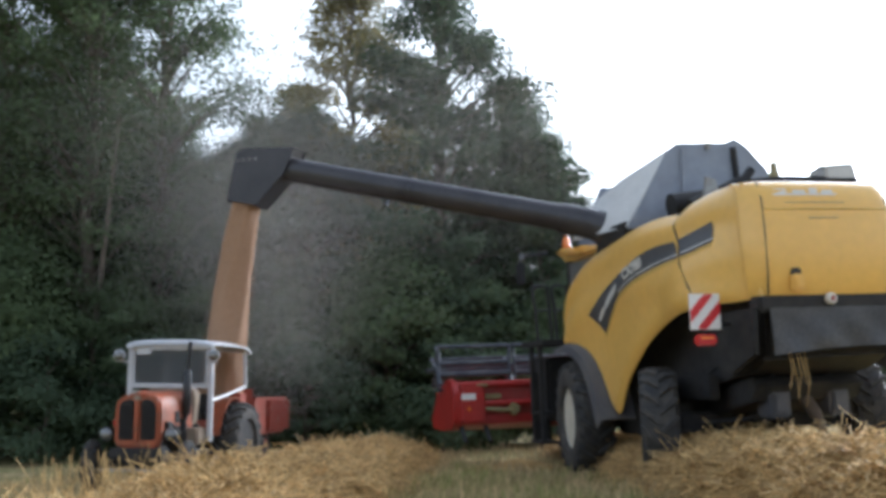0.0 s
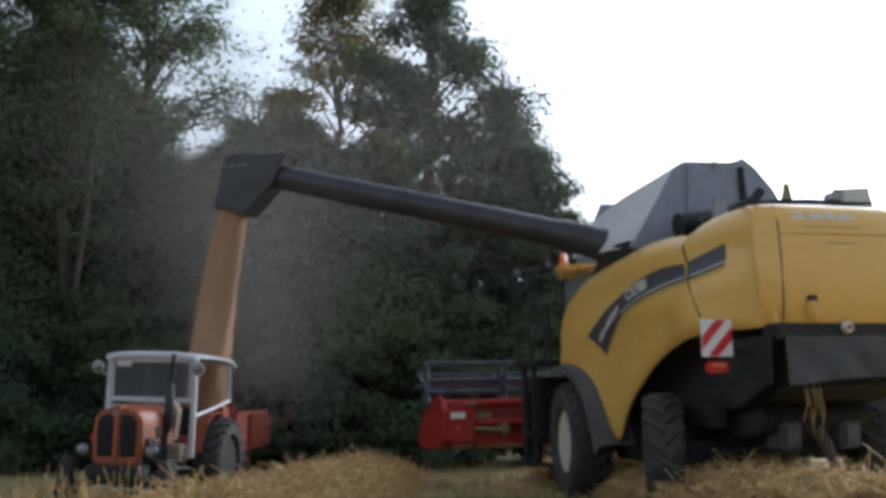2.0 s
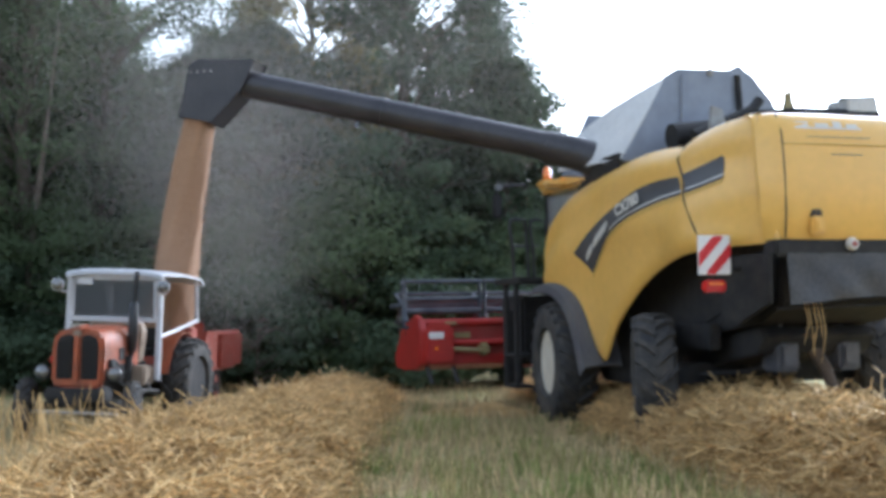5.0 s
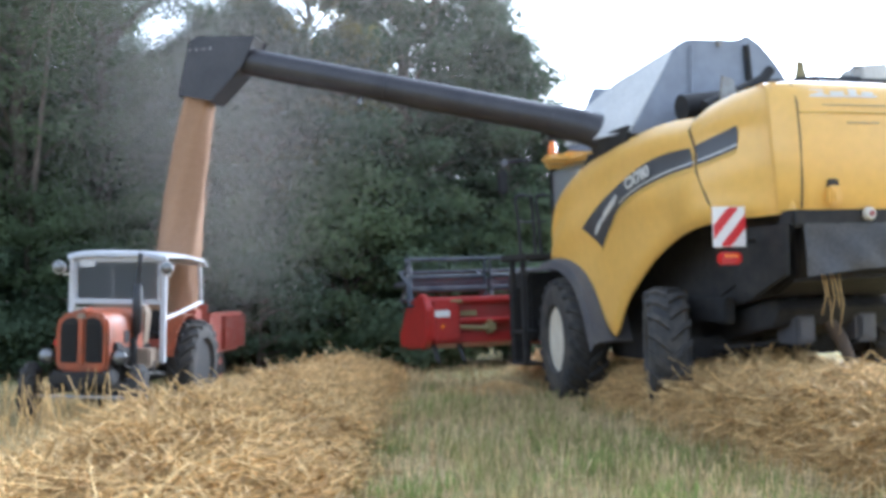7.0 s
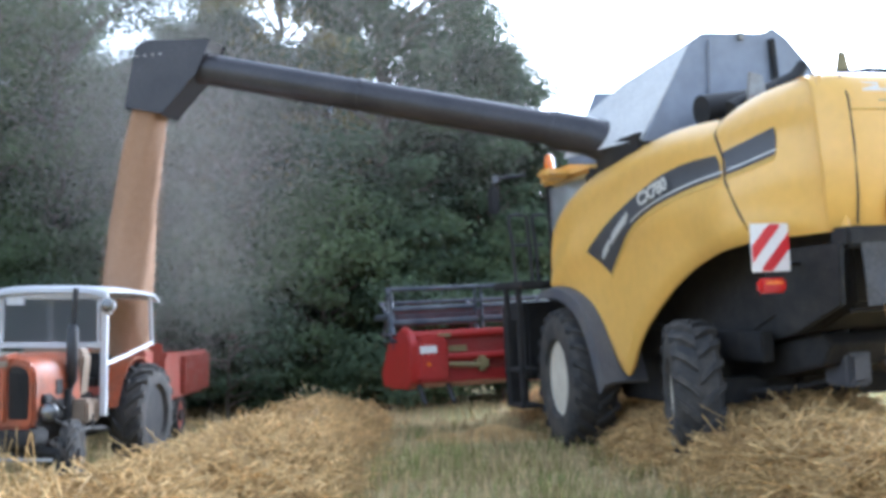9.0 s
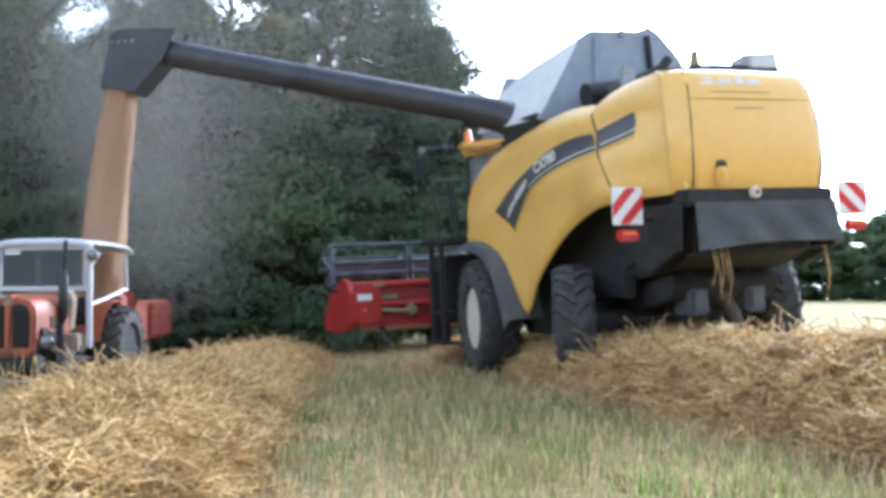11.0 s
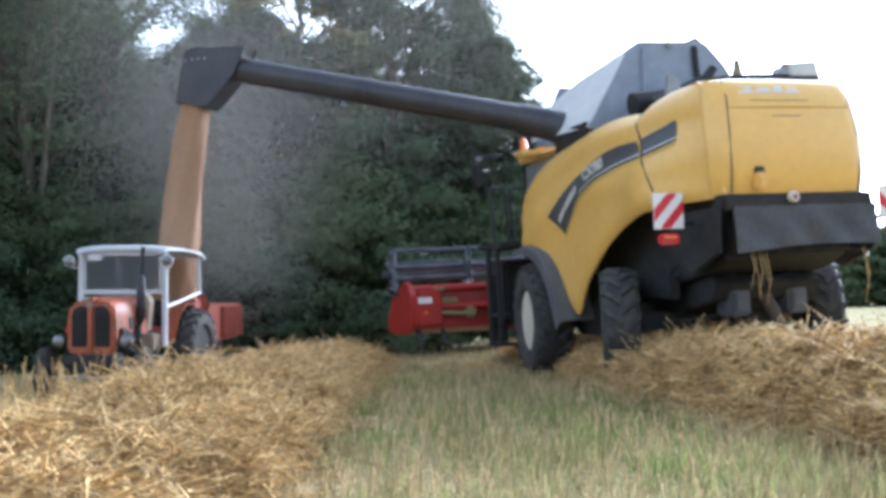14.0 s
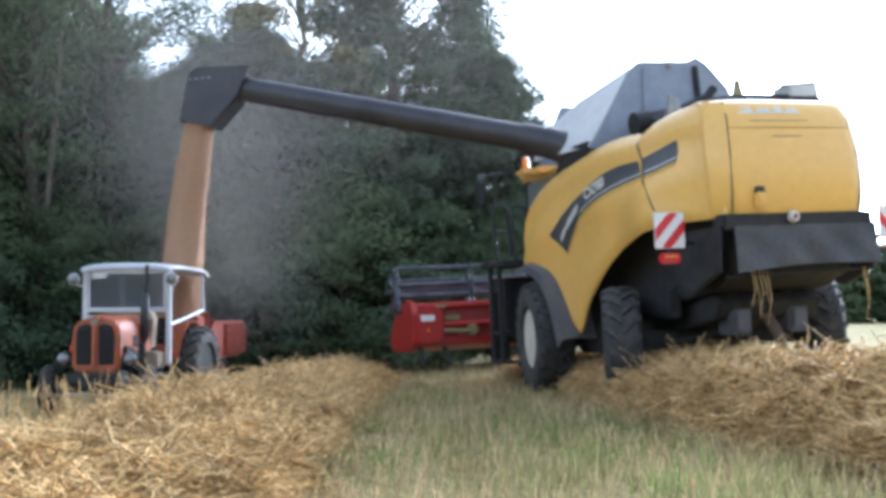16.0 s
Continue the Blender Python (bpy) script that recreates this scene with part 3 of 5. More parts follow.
for s in (-1, 1):
    front = side_panel("side_panel", FRONT_TOP, FRONT_LOW, s, "curved yellow plastic side panel")
    part("stripe", decal("stripe", STRIPE_UP, STRIPE_LOW, s, STRIPE), STRIPE, front, "dark grey swoosh stripe")
    # The edge strip is flat; its darker yellow imitates the shaded recess below the stripe.
    part("stripe_edge", decal("stripe_edge", [(a, b - 0.012) for a, b in STRIPE_LOW], [(a, b - 0.06) for a, b in STRIPE_LOW], s, SILVER, 0.008), SHADED_YELLOW, front)
    part("stripe_line", decal("stripe_line", [(a, b + 0.055) for a, b in STRIPE_LOW[8:]], [(a, b + 0.035) for a, b in STRIPE_LOW[8:]], s, SILVER, 0.017), SILVER, front)
    rear = side_panel("rear_side_panel", REAR_TOP, REAR_LOW, s, "curved yellow plastic rear side panel")
    part("stripe", decal("stripe", BACK_UP, BACK_LOW, s, STRIPE), STRIPE, rear, "dark grey stripe end")
    part("stripe_edge", decal("stripe_edge", [(a, b - 0.012) for a, b in BACK_LOW], [(a, b - 0.05) for a, b in BACK_LOW], s, SILVER, 0.008), SHADED_YELLOW, rear)
    part("stripe_line", decal("stripe_line", [(a, b + 0.055) for a, b in BACK_LOW], [(a, b + 0.035) for a, b in BACK_LOW], s, SILVER, 0.017), SILVER, rear)
    part("panel_bolt", bar([(s * half_width(-2.04) - s * 0.01, -2.04, 2.43), (s * half_width(-2.04) + s * 0.02, -2.04, 2.43)], 0.03, 12), SEAM, front)
    part("panel_seam", bar([flank(a, b, s, 0.0) for k, (a, b) in enumerate([(-3.345, 3.53), (-3.43, 3.36), (-3.545, 3.13), (-3.70, 2.87), (-3.92, 2.51), (-4.045, 2.29)])], 0.011, 8), SEAM, rear, "dark gap between the panels")
    if s < 0:
        yaw = -90 + 6
        letters("model_number", "CX780", 0.19, Matrix.Translation(Vector(flank(-2.46, 2.865, -1, 0.045))) @ pose(0, 0, 0, 90, -14, yaw), SILVER, front, "silver model lettering")
        # the maker's name, as plain bars along the stripe
        for k in range(10):
            if k == 3:
                continue
            f = k / 9
            yy, zz = -1.22 - 0.60 * f, 2.39 + 0.34 * f
            part("name_bar", cube(-0.006, 0.006, -0.024, 0.024, -0.07, 0.07, 0, Matrix.Translation(flank(yy, zz - 0.03, -1, 0.016)) @ pose(0, 0, 0, 28, 0, 0)), SILVER, front)

# rear hood
HOOD_X = -0.02
HOOD_PROFILE = along([(3.72, -4.58), (3.71, -4.72), (3.58, -4.83), (3.25, -4.92), (2.88, -4.98), (2.5, -4.97), (2.34, -4.92)], 22)


def hood_rows(y_shift=0.0, x_grow=0.0):
    rows = []
    for z, y in HOOD_PROFILE:
        w = float(np.interp(z, [2.3, 2.6, 3.0, 3.4, 3.72], [1.00, 1.05, 1.07, 1.04, 0.98])) + x_grow
        row = []
        for v in np.linspace(-1, 1, 29):
            round_off = 0.16 * max(0.0, (abs(v) - 0.72) / 0.28) ** 2
            row.append((HOOD_X + v * w, y + round_off + y_shift + 0.05 * v * v, z))
        rows.append(row)
    return rows


hood = part("rear_hood", loft(hood_rows(), (0, 0.04, 0)), YELLOW, combine, "large yellow plastic rear hood")


def on_hood(x, z, proud=0.004):
    y = float(np.interp(z, HOOD_PROFILE[::-1, 0], HOOD_PROFILE[::-1, 1]))
    return (x + HOOD_X, y + 0.05 * (x / 0.88) ** 2 - proud, z)


for s in (-1, 1):
    part("hood_seam", bar([on_hood(s * w, z) for w, z in ((0.79, 3.69), (0.815, 3.46), (0.85, 3.05), (0.86, 2.6), (0.85, 2.36))], 0.009, 8), SEAM, hood)
# The crease is a bar with its shade in the darker yellow.
part("hood_crease", bar([on_hood(x, 3.35 + 0.0 * x) for x in np.linspace(-0.82, 0.82, 12)], 0.012, 8), SHADED_YELLOW, hood, "moulded crease across the hood")
for x0, x1, z, h, m_ in ((-0.50, 0.34, 3.53, 0.022, INK_PALE), (-0.46, -0.30, 3.57, 0.07, INK_PALE), (-0.22, -0.06, 3.56, 0.05, INK_PALE), (0.0, 0.10, 3.57, 0.08, INK_PALE), (0.16, 0.30, 3.56, 0.05, INK_PALE), (-0.35, 0.42, 3.43, 0.014, INK), (-0.10, 0.28, 3.24, 0.016, INK)):
    part("print_bar", loft([[on_hood(x - 0.18, z + k * h, 0.007) for x in np.linspace(x0, x1, 8)] for k in (-0.5, 0.5)], (0, 0.005, 0)), m_, hood, "faded lettering")
latch = part("hood_latch", box(cube(-0.63, -0.47, -5.03, -4.93, 2.38, 2.58, 0.025), -0.59, -0.51, -5.05, -5.0, 2.42, 2.53, 0.01), YELLOW, hood, "moulded yellow grip")
# No hollow here: a dark plate paints the shade of the recess.
part("grip_recess_shade", slab([(-0.62, 2.57), (-0.48, 2.57), (-0.50, 2.65), (-0.60, 2.65)], 1, -4.995, -4.94, 0.01), SEAM, latch, "dark plate that imitates a shaded recess over the grip")
part("badge", lathe([(-4.99, 0.0), (-4.99, 0.055), (-4.96, 0.07), (-4.93, 0.07)], "Y", 24), SILVER, combine, "round maker's badge", pose(-0.13, -0.03, 2.29))
part("badge_ring", lathe([(-5.0, 0.0), (-5.0, 0.028), (-4.98, 0.03)], "Y", 16), DARK_RED, combine, "", pose(-0.13, -0.03, 2.29))
part("rear_beam", cube(-1.03, 0.98, -4.95, -4.70, 2.16, 2.34, 0.03), CHASSIS, combine, "black beam under the hood")


def sheet(x0, z_top, x1, y, z_low, folds, seed):
    r = np.random.default_rng(seed)
    rows = []
    for v in np.linspace(0, 1, 16):
        row = []
        for u in np.linspace(0, 1, 44):
            x = x0 + (x1 - x0) * u
            z = z_top + (z_low(u) - z_top) * v
            fold = folds * v * (math.sin(9 * u + 3 * v) * 0.6 + math.sin(21 * u - 5 * v + 1) * 0.35) + 0.045 * v * max(0, 1 - abs(u - 0.18 - 0.22 * v) / 0.06)
            row.append((x, y - 0.06 * v + fold * 0.05 + r.normal(0, 0.001), z))
        rows.append(row)
    return loft(rows, (0, 0.012, 0))


part("rubber_skirt", sheet(-0.90, 2.20, 1.00, -4.95, lambda u: 1.66 + 0.05 * u + 0.05 * math.sin(3 * u), 0.9, 3), TARP, combine, "grey creased rubber apron")
part("side_skirt", slab([(-4.9, 2.2), (-4.88, 1.68), (-4.3, 1.46), (-3.95, 1.55), (-3.85, 2.2)], 0, -1.09, -1.03, 0.01), CHASSIS, combine, "dark rubber side flap")
part("side_skirt", slab([(-4.9, 2.2), (-4.88, 1.68), (-4.3, 1.46), (-3.95, 1.55), (-3.85, 2.2)], 0, 1.00, 1.06, 0.01), TARP, combine, "dark rubber side flap")
part("skirt_rail", bar([(-0.95, -4.80, 1.62), (0.95, -4.80, 1.66)], 0.018), CHASSIS, combine, "thin steel rail")
for k, (x, l) in enumerate(((-0.70, 0.42), (-0.66, 0.55), (-0.60, 0.5), (-0.56, 0.36), (-0.50, 0.62), (0.80, 0.5), (0.83, 0.62))):
    part("caught_straw", bar([(x, -4.93, 1.68), (x + 0.02, -4.97, 1.68 - 0.5 * l), (x + (0.05 if k % 2 else -0.03), -4.95, 1.68 - l)], [0.004, 0.006, 0.003], 5), STRAW, combine, "straw hanging from the skirt")

# dark body, frame and axle
part("body", slab([(0.75, 1.2), (0.75, 3.0), (-0.3, 3.35), (-3.3, 3.4), (-4.6, 3.5), (-4.75, 2.3), (-4.6, 1.95), (-3.2, 1.45), (-1.6, 0.95), (-0.4, 0.75)], 0, -0.84, 0.84, 0.04), CHASSIS, combine, "dark sheet metal threshing body")
part("sieve_box", slab([(-1.6, 1.0), (-4.1, 1.42), (-4.25, 1.32), (-4.1, 1.12), (-1.8, 0.72)], 0, -0.72, 0.72, 0.02), CHASSIS, combine, "black sieve box")
for s in (-1, 1):
    part("frame_rail", cube(s * 0.95 - 0.07, s * 0.95 + 0.07, -3.6, 0.4, 1.15, 1.45, 0.02), CHASSIS, combine)
    part("rear_leg", slab([(-3.2, 1.5), (-2.6, 1.5), (-2.8, 0.85), (-3.1, 0.85)], 0, s * 0.62 - 0.06, s * 0.62 + 0.06, 0.015), CHASSIS, combine)
    part("mud_box", box(box(cube(s * 0.40 - 0.14, s * 0.40 + 0.14, -4.2, -3.85, 0.92, 1.26, 0.03), s * 0.40 - 0.10, s * 0.40 + 0.10, -4.23, -4.2, 0.97, 1.21, 0.015), s * 0.40 - 0.03, s * 0.40 + 0.03, -4.05, -3.9, 1.22, 1.5, 0.01), FENDER, combine, "dusty grey box under the frame")
    part("hydraulic_hose", bar([(s * 0.2, -3.9, 1.35), (s * 0.32, -4.1, 1.05), (s * 0.55, -3.6, 0.9), (s * 0.95, -3.2, 0.85)], 0.025, 8), BLACK, combine)
part("rear_axle", box(cube(-1.2, 1.34, -3.10, -2.8, 0.72, 0.98, 0.03), -0.3, 0.3, -3.18, -2.73, 0.78, 1.2, 0.03), CHASSIS, combine, "heavy black steering axle")
part("straw_chopper", slab([(-4.72, 2.25), (-4.70, 1.66), (-4.3, 1.48), (-3.3, 1.32), (-2.4, 1.2), (-2.4, 1.8)], 0, -0.82, 0.82, 0.03), CHASSIS, combine, "dark straw chopper housing")
part("elevator_boot", slab([(-1.5, 0.62), (-1.5, 1.5), (-0.5, 1.6), (-0.45, 0.62)], 0, -0.95, 0.75, 0.04), CHASSIS, combine, "dark grain elevator boot")
part("tow_hitch", box(bar([(0.0, -4.0, 1.2), (0.02, -4.25, 0.95), (0.05, -4.35, 0.72)], [0.09, 0.075, 0.06], 10), -0.09, 0.15, -4.45, -4.25, 0.60, 0.72, 0.02), RUST, combine, "dusty brown tow hitch arm")
part("front_axle", box(bar([(-1.3, 0, 0.85), (1.3, 0, 0.85)], 0.16, 14), -0.8, 0.8, -0.3, 0.4, 0.7, 1.2, 0.04), CHASSIS, combine)
for s in (-1, 1):
    wheel("front_wheel", combine, pose(s * 1.30, 0.06, 0.86, 0, 0, -7), 0.89, 0.58, 0.45, 22, "large drive wheel with a cream rim", out=s, dish=0.14)
    wheel("rear_wheel", combine, pose(s * 1.49 + 0.07, -2.95, 0.84, 0, 0, REAR_STEER), 0.745, 0.48, 0.33, 18, "steered rear wheel with a cream rim", out=s, dish=0.12)
    arc = [(0.42, 1.98), (0.02, 2.03), (-0.42, 1.98), (-0.85, 1.78), (-1.12, 1.42), (-1.28, 1.05), (-1.36, 0.88)]
    rows = []
    for yy, zz in along(arc, 22):
        rows.append([(s * x, yy + dy, zz + dz) for x, dy, dz in ((1.05, 0, 0), (1.3, 0, 0.01), (1.53, 0, 0.0), (1.61, -0.01, -0.03), (1.62, 0.09, -0.11))])
    part("fender", loft(rows, (0, 0.03, -0.03)), FENDER, combine, "grey plastic front wheel fender")

# warning boards on their arms
for s in (-1, 1):
    yaw = -6 * s
    board = part("warning_board", cube(-0.205, 0.205, -0.012, 0.012, -0.21, 0.21, 0.006), WARN_WHITE, combine, "red and white striped warning board", pose(s * 1.56 + 0.09, -4.48, 2.22 + 0.02 * s, 0, 0, yaw))
    for k in (-1, 1):
        c = k * 0.072
        h, w2 = 0.203, 0.068
        # clip the slanted band to the board
        band = []
        for t_ in np.linspace(-h, h, 9):
            lo_, hi_ = t_ + c * 2 - w2, t_ + c * 2 + w2 * 1.1
            lo_, hi_ = max(-h, lo_), min(h, hi_)
            if hi_ > lo_:
                band.append((t_, lo_, hi_))
        if len(band) > 1:
            rows = [[(-s * t_, -0.0145, lo_), (-s * t_, -0.0145, hi_)] for t_, lo_, hi_ in band]
            part("red_band", loft(rows, (0, 0.004, 0)), WARN_RED, board)
    lamp = part("tail_lamp", cube(-0.145, 0.145, -0.05, 0.03, -0.065, 0.065, 0.025), LAMP_RED, combine, "red tail lamp with orange top", pose(s * 1.57 + 0.07, -4.50, 1.89 + 0.02 * s, 0, 0, yaw))
    part("indicator_lens", cube(-0.10, 0.10, -0.056, -0.02, 0.0, 0.045, 0.012), LAMP_ORANGE, lamp, "orange indicator lens")
    part("board_arm", tube(bar([(s * 0.9, -4.3, 2.06), (s * 1.54 + 0.05, -4.44, 2.06)], 0.025, 8), [(s * 1.54 + 0.05, -4.45, 2.3), (s * 1.54 + 0.05, -4.45, 1.84)], 0.02, 8), CHASSIS, combine)

# grain tank covers and unloading auger
FLAP = [(-1.25, 3.55), (-0.80, 4.30), (-0.58, 4.70), (-0.42, 4.80), (0.34, 4.81), (0.51, 4.89), (0.70, 4.77), (1.00, 4.44), (1.12, 4.22), (1.12, 3.5)]
flap = part("tank_flap", slab(FLAP, 1, -1.92, -1.88, 0.006), TANK, combine, "raised grey grain tank flap")
part("flap_rib", bar([(-0.40, -1.95, 3.7), (-0.36, -1.95, 4.70)], 0.02, 6), TANK, flap)
part("flap_rib", bar([(0.52, -1.95, 3.7), (0.46, -1.95, 4.74)], 0.045, 6), CHASSIS, flap, "dark folding brace")
part("flap_clip", cube(0.02, 0.10, -1.96, -1.92, 4.72, 4.82, 0.01), METAL, flap, "bright latch at the upper edge")
part("front_flap", slab([(-1.2, 3.6), (-0.75, 4.55), (0.80, 4.55), (1.05, 3.6)], 1, 0.22, 0.26, 0.006), TANK, combine, "raised front grain tank flap")
part("left_flap", loft([[(-1.27, -1.90, 3.58), (-0.81, -1.90, 4.31), (-0.57, -1.90, 4.71)], [(-1.36, -0.9, 3.60), (-1.10, -0.9, 4.05), (-0.93, -0.9, 4.42)], [(-1.40, -0.1, 3.62), (-1.33, -0.1, 3.86), (-1.22, -0.1, 4.06)]], (0.02, 0, 0)), TANK_LIGHT, combine, "sheet metal tank side flap, its lit look put into the pale colour")
part("right_flap", loft([[(1.12, -1.88, 3.5), (1.05, -1.86, 4.3)], [(1.15, 0.2, 3.5), (1.08, 0.2, 4.4)]], (-0.02, 0, 0)), TANK, combine, "grey tank side flap")
part("tank_box", slab([(-1.25, 3.3), (1.12, 3.3), (1.12, 3.62), (-1.30, 3.66)], 1, -1.88, -0.75, 0.02), CHASSIS, combine, "dark grain tank rim")
part("engine_deck", slab([(-1.9, 3.4), (-1.9, 4.02), (-2.6, 4.00), (-3.5, 3.97), (-4.3, 3.86), (-4.45, 3.4)], 0, -0.20, 0.85, 0.03), CHASSIS, combine, "dark engine deck")
part("air_filter", bar([(-0.85, -2.5, 3.78), (-0.28, -2.5, 3.85), (-0.26, -2.5, 3.86)], [0.17, 0.17, 0.08], 18), CHASSIS, combine, "black air cleaner drum")
part("exhaust_pipe", bar([(-0.75, -2.9, 3.72), (-0.20, -2.85, 3.95), (0.12, -2.8, 4.10), (0.24, -2.8, 4.24)], [0.09, 0.09, 0.075, 0.065], 12), CHASSIS, combine, "black exhaust elbow")
part("heat_shield", slab([(-0.62, 3.8), (-0.38, 3.84), (-0.42, 4.06), (-0.58, 4.10)], 1, -3.02, -2.98, 0.01), METAL, combine, "bright metal heat shield")
part("deck_rail", bar([(0.25, -4.25, 3.80), (0.32, -4.25, 3.98), (0.80, -4.25, 4.02), (0.84, -4.25, 3.80)], 0.02, 8), METAL, combine, "bright grab rail on the deck")
part("deck_hatch", cube(0.40, 0.80, -4.3, -3.9, 3.82, 4.0, 0.02), TANK_LIGHT, combine, "pale deck hatch")
part("top_beacon", box(lathe([(3.66, 0.08), (3.80, 0.07), (3.82, 0.055), (3.93, 0.05), (3.97, 0.0)], "Z", 16), -0.12, 0.12, -0.1, 0.1, 3.6, 3.74, 0.03), OLIVE, combine, "dusty amber beacon lamp on the deck", pose(0.10, -3.6, 0.23))
elbow = part("auger_elbow", bar([tuple(p) for p in along([(-0.55, -0.95, 3.1), (-1.0, -0.95, 3.55), (-1.25, -0.80, 3.78), (-1.7, -0.5, 3.92)], 14)], 0.24, 20), AUGER, combine, "dark unloading auger elbow")
T0, T1 = Vector((-1.15, -0.85, 3.76)), Vector((-6.00, 1.93, 5.20))
AX = (T1 - T0).normalized()
auger = part("unloading_auger", bar([tuple(T0 + (T1 - T0) * f) for f in np.linspace(0, 1, 8)], 0.205, 28), AUGER, combine, "long dark unloading auger tube")
for f in (0.12, 0.55):
    p = T0 + (T1 - T0) * f
    part("tube_collar", bar([tuple(p - AX * 0.03), tuple(p + AX * 0.03)], 0.216, 28), AUGER, auger)
p = T0 + (T1 - T0) * 0.62
part("tube_lamp", bar([tuple(p + Vector((0, -0.1, -0.23))), tuple(p + Vector((-0.05, -0.12, -0.33)))], [0.03, 0.05], 10), LAMP_GLASS, auger, "small work lamp under the tube")
across = Vector((AX.y, -AX.x, 0)).normalized()


out_dir = Vector((AX.x, AX.y, 0)).normalized()
SPOUT_SIDE = [(-0.62, 0.215), (0.30, 0.28), (0.44, 0.20), (0.62, -0.58), (0.10, -0.70), (-0.40, -0.22)]
bm = bmesh.new()
sides_ = []
for w_ in (-0.25, -0.22, 0.22, 0.25):
    g = 0.0 if abs(w_) > 0.23 else 0.03
    sides_.append([bm.verts.new(T1 + out_dir * (a - g * (a - 0.3)) + Vector((0, 0, b * (1 + g))) + across * w_) for a, b in SPOUT_SIDE])
for a, b in zip(sides_, sides_[1:]):
    for k in range(6):
        if k == 3:
            continue
        bm.faces.new((a[k], a[(k + 1) % 6], b[(k + 1) % 6], b[k]))
bm.faces.new(sides_[0][::-1])
bm.faces.new(sides_[-1])
spout = part("spout", bm, AUGER, auger, "black rubber discharge spout")
for k in range(5):
    q = T1 + out_dir * (0.08 + 0.11 * k) + Vector((0, 0, 0.08)) - across * -0.255
    part("rivet", bar([tuple(q), tuple(q + across * 0.012)], 0.016, 8), METAL, auger)
    q = T1 + out_dir * (0.08 + 0.11 * k) + Vector((0, 0, 0.08)) + across * -0.255
    part("rivet", bar([tuple(q), tuple(q - across * 0.012)], 0.016, 8), METAL, auger)

# cab, ladder, mirror
part("cab_roof", slab([(-0.72, 3.55), (0.95, 3.55), (0.9, 3.76), (-0.68, 3.76)], 1, 0.55, 2.35, 0.05), YELLOW, combine, "yellow cab roof")
part("roof_corner", cube(-1.10, -0.7, 1.22, 1.55, 3.55, 3.69, 0.05), YELLOW, combine, "yellow cab roof corner")
part("cab_beacon", box(lathe([(3.70, 0.07), (3.84, 0.065), (3.90, 0.03), (3.91, 0.0)], "Z", 16), -0.06, 0.06, -0.06, 0.06, 3.66, 3.72, 0.01), LAMP_ORANGE, combine, "orange beacon on the cab roof", pose(-0.96, 1.38, 0.0))
part("cab_post", box(bar([(-0.64, 0.62, 2.0), (-0.64, 0.62, 3.6)], 0.07, 10), -0.70, -0.50, 0.5, 0.8, 2.4, 3.55, 0.03), CHASSIS, combine, "dark rear cab wall")
part("cab_post", bar([(0.92, 0.62, 2.0), (0.92, 0.62, 3.6)], 0.06, 10), CHASSIS, combine)
part("cab_post", bar([(-0.62, 2.2, 1.9), (-0.62, 2.2, 3.6)], 0.05, 10), CHASSIS, combine)
part("cab_floor", cube(-0.7, 1.0, 0.6, 2.35, 1.85, 2.0, 0.03), CHASSIS, combine)
part("cab_glass", cube(-0.65, -0.63, 0.75, 2.15, 2.05, 3.5, 0), GLASS, combine, "dusty cab side window")
mirror = part("mirror_arm", tube(bar([(-1.30, 1.45, 3.62), (-1.74, 1.5, 3.58), (-1.78, 1.5, 3.50)], 0.022, 8), [(-1.78, 1.5, 3.55), (-1.78, 1.5, 3.12)], 0.018, 8), BLACK, combine)
part("mirror", cube(-1.86, -1.70, 1.44, 1.52, 3.08, 3.46, 0.03), BLACK, mirror, "black rear-view mirror")
part("work_lamp", lathe([(-0.05, 0.0), (-0.05, 0.06), (0.04, 0.05), (0.05, 0.0)], "Y", 14), LAMP_GLASS, mirror, "bright round work lamp", pose(-1.78, 1.42, 3.56))
rail = bmesh.new()
for dx in (0.0, 0.34):
    x = -1.62 + dx
    tube(rail, [(x, 1.2, 2.12), (x - 0.02, 1.2, 2.62), (x - 0.06, 1.2, 2.9), (x - 0.05, 1.2, 3.02), (x + 0.05, 1.2, 3.04), (x + 0.2, 1.2, 3.02), (x + 0.24, 1.2, 2.4), (x + 0.24, 1.2, 2.12)], 0.028, 8)
tube(rail, [(-1.64, 1.2, 2.62), (-1.2, 1.2, 2.62)], 0.018, 8)
part("hand_rail", rail, BLACK, combine, "black tubular platform hand rail")
part("platform", cube(-1.7, -0.95, 0.75, 1.9, 2.02, 2.12, 0.02), CHASSIS, combine, "dark cab platform")
part("ladder", box(box(box(cube(-1.68, -1.62, 1.0, 1.1, 0.42, 2.05, 0.01), -1.68, -1.62, 1.45, 1.55, 0.42, 2.05, 0.01), -1.70, -1.40, 1.0, 1.55, 0.42, 0.47, 0.01), -1.70, -1.40, 1.0, 1.55, 0.9, 0.95, 0.01), CHASSIS, combine, "dark folding ladder")
part("ladder_plate", cube(-1.55, -1.22, 1.9, 1.96, 0.42, 1.6, 0.02), CHASSIS, combine, "dark panel beside the feeder")
part("feeder_house", slab([(0.6, 1.0), (0.6, 1.75), (2.5, 1.25), (2.5, 0.55)], 0, -0.7, 0.7, 0.03), CHASSIS, combine, "dark feeder house")
part("drive_case", cube(-1.35, -0.7, 1.6, 2.55, 0.75, 1.85, 0.05), CHASSIS, combine, "dark drive casing")

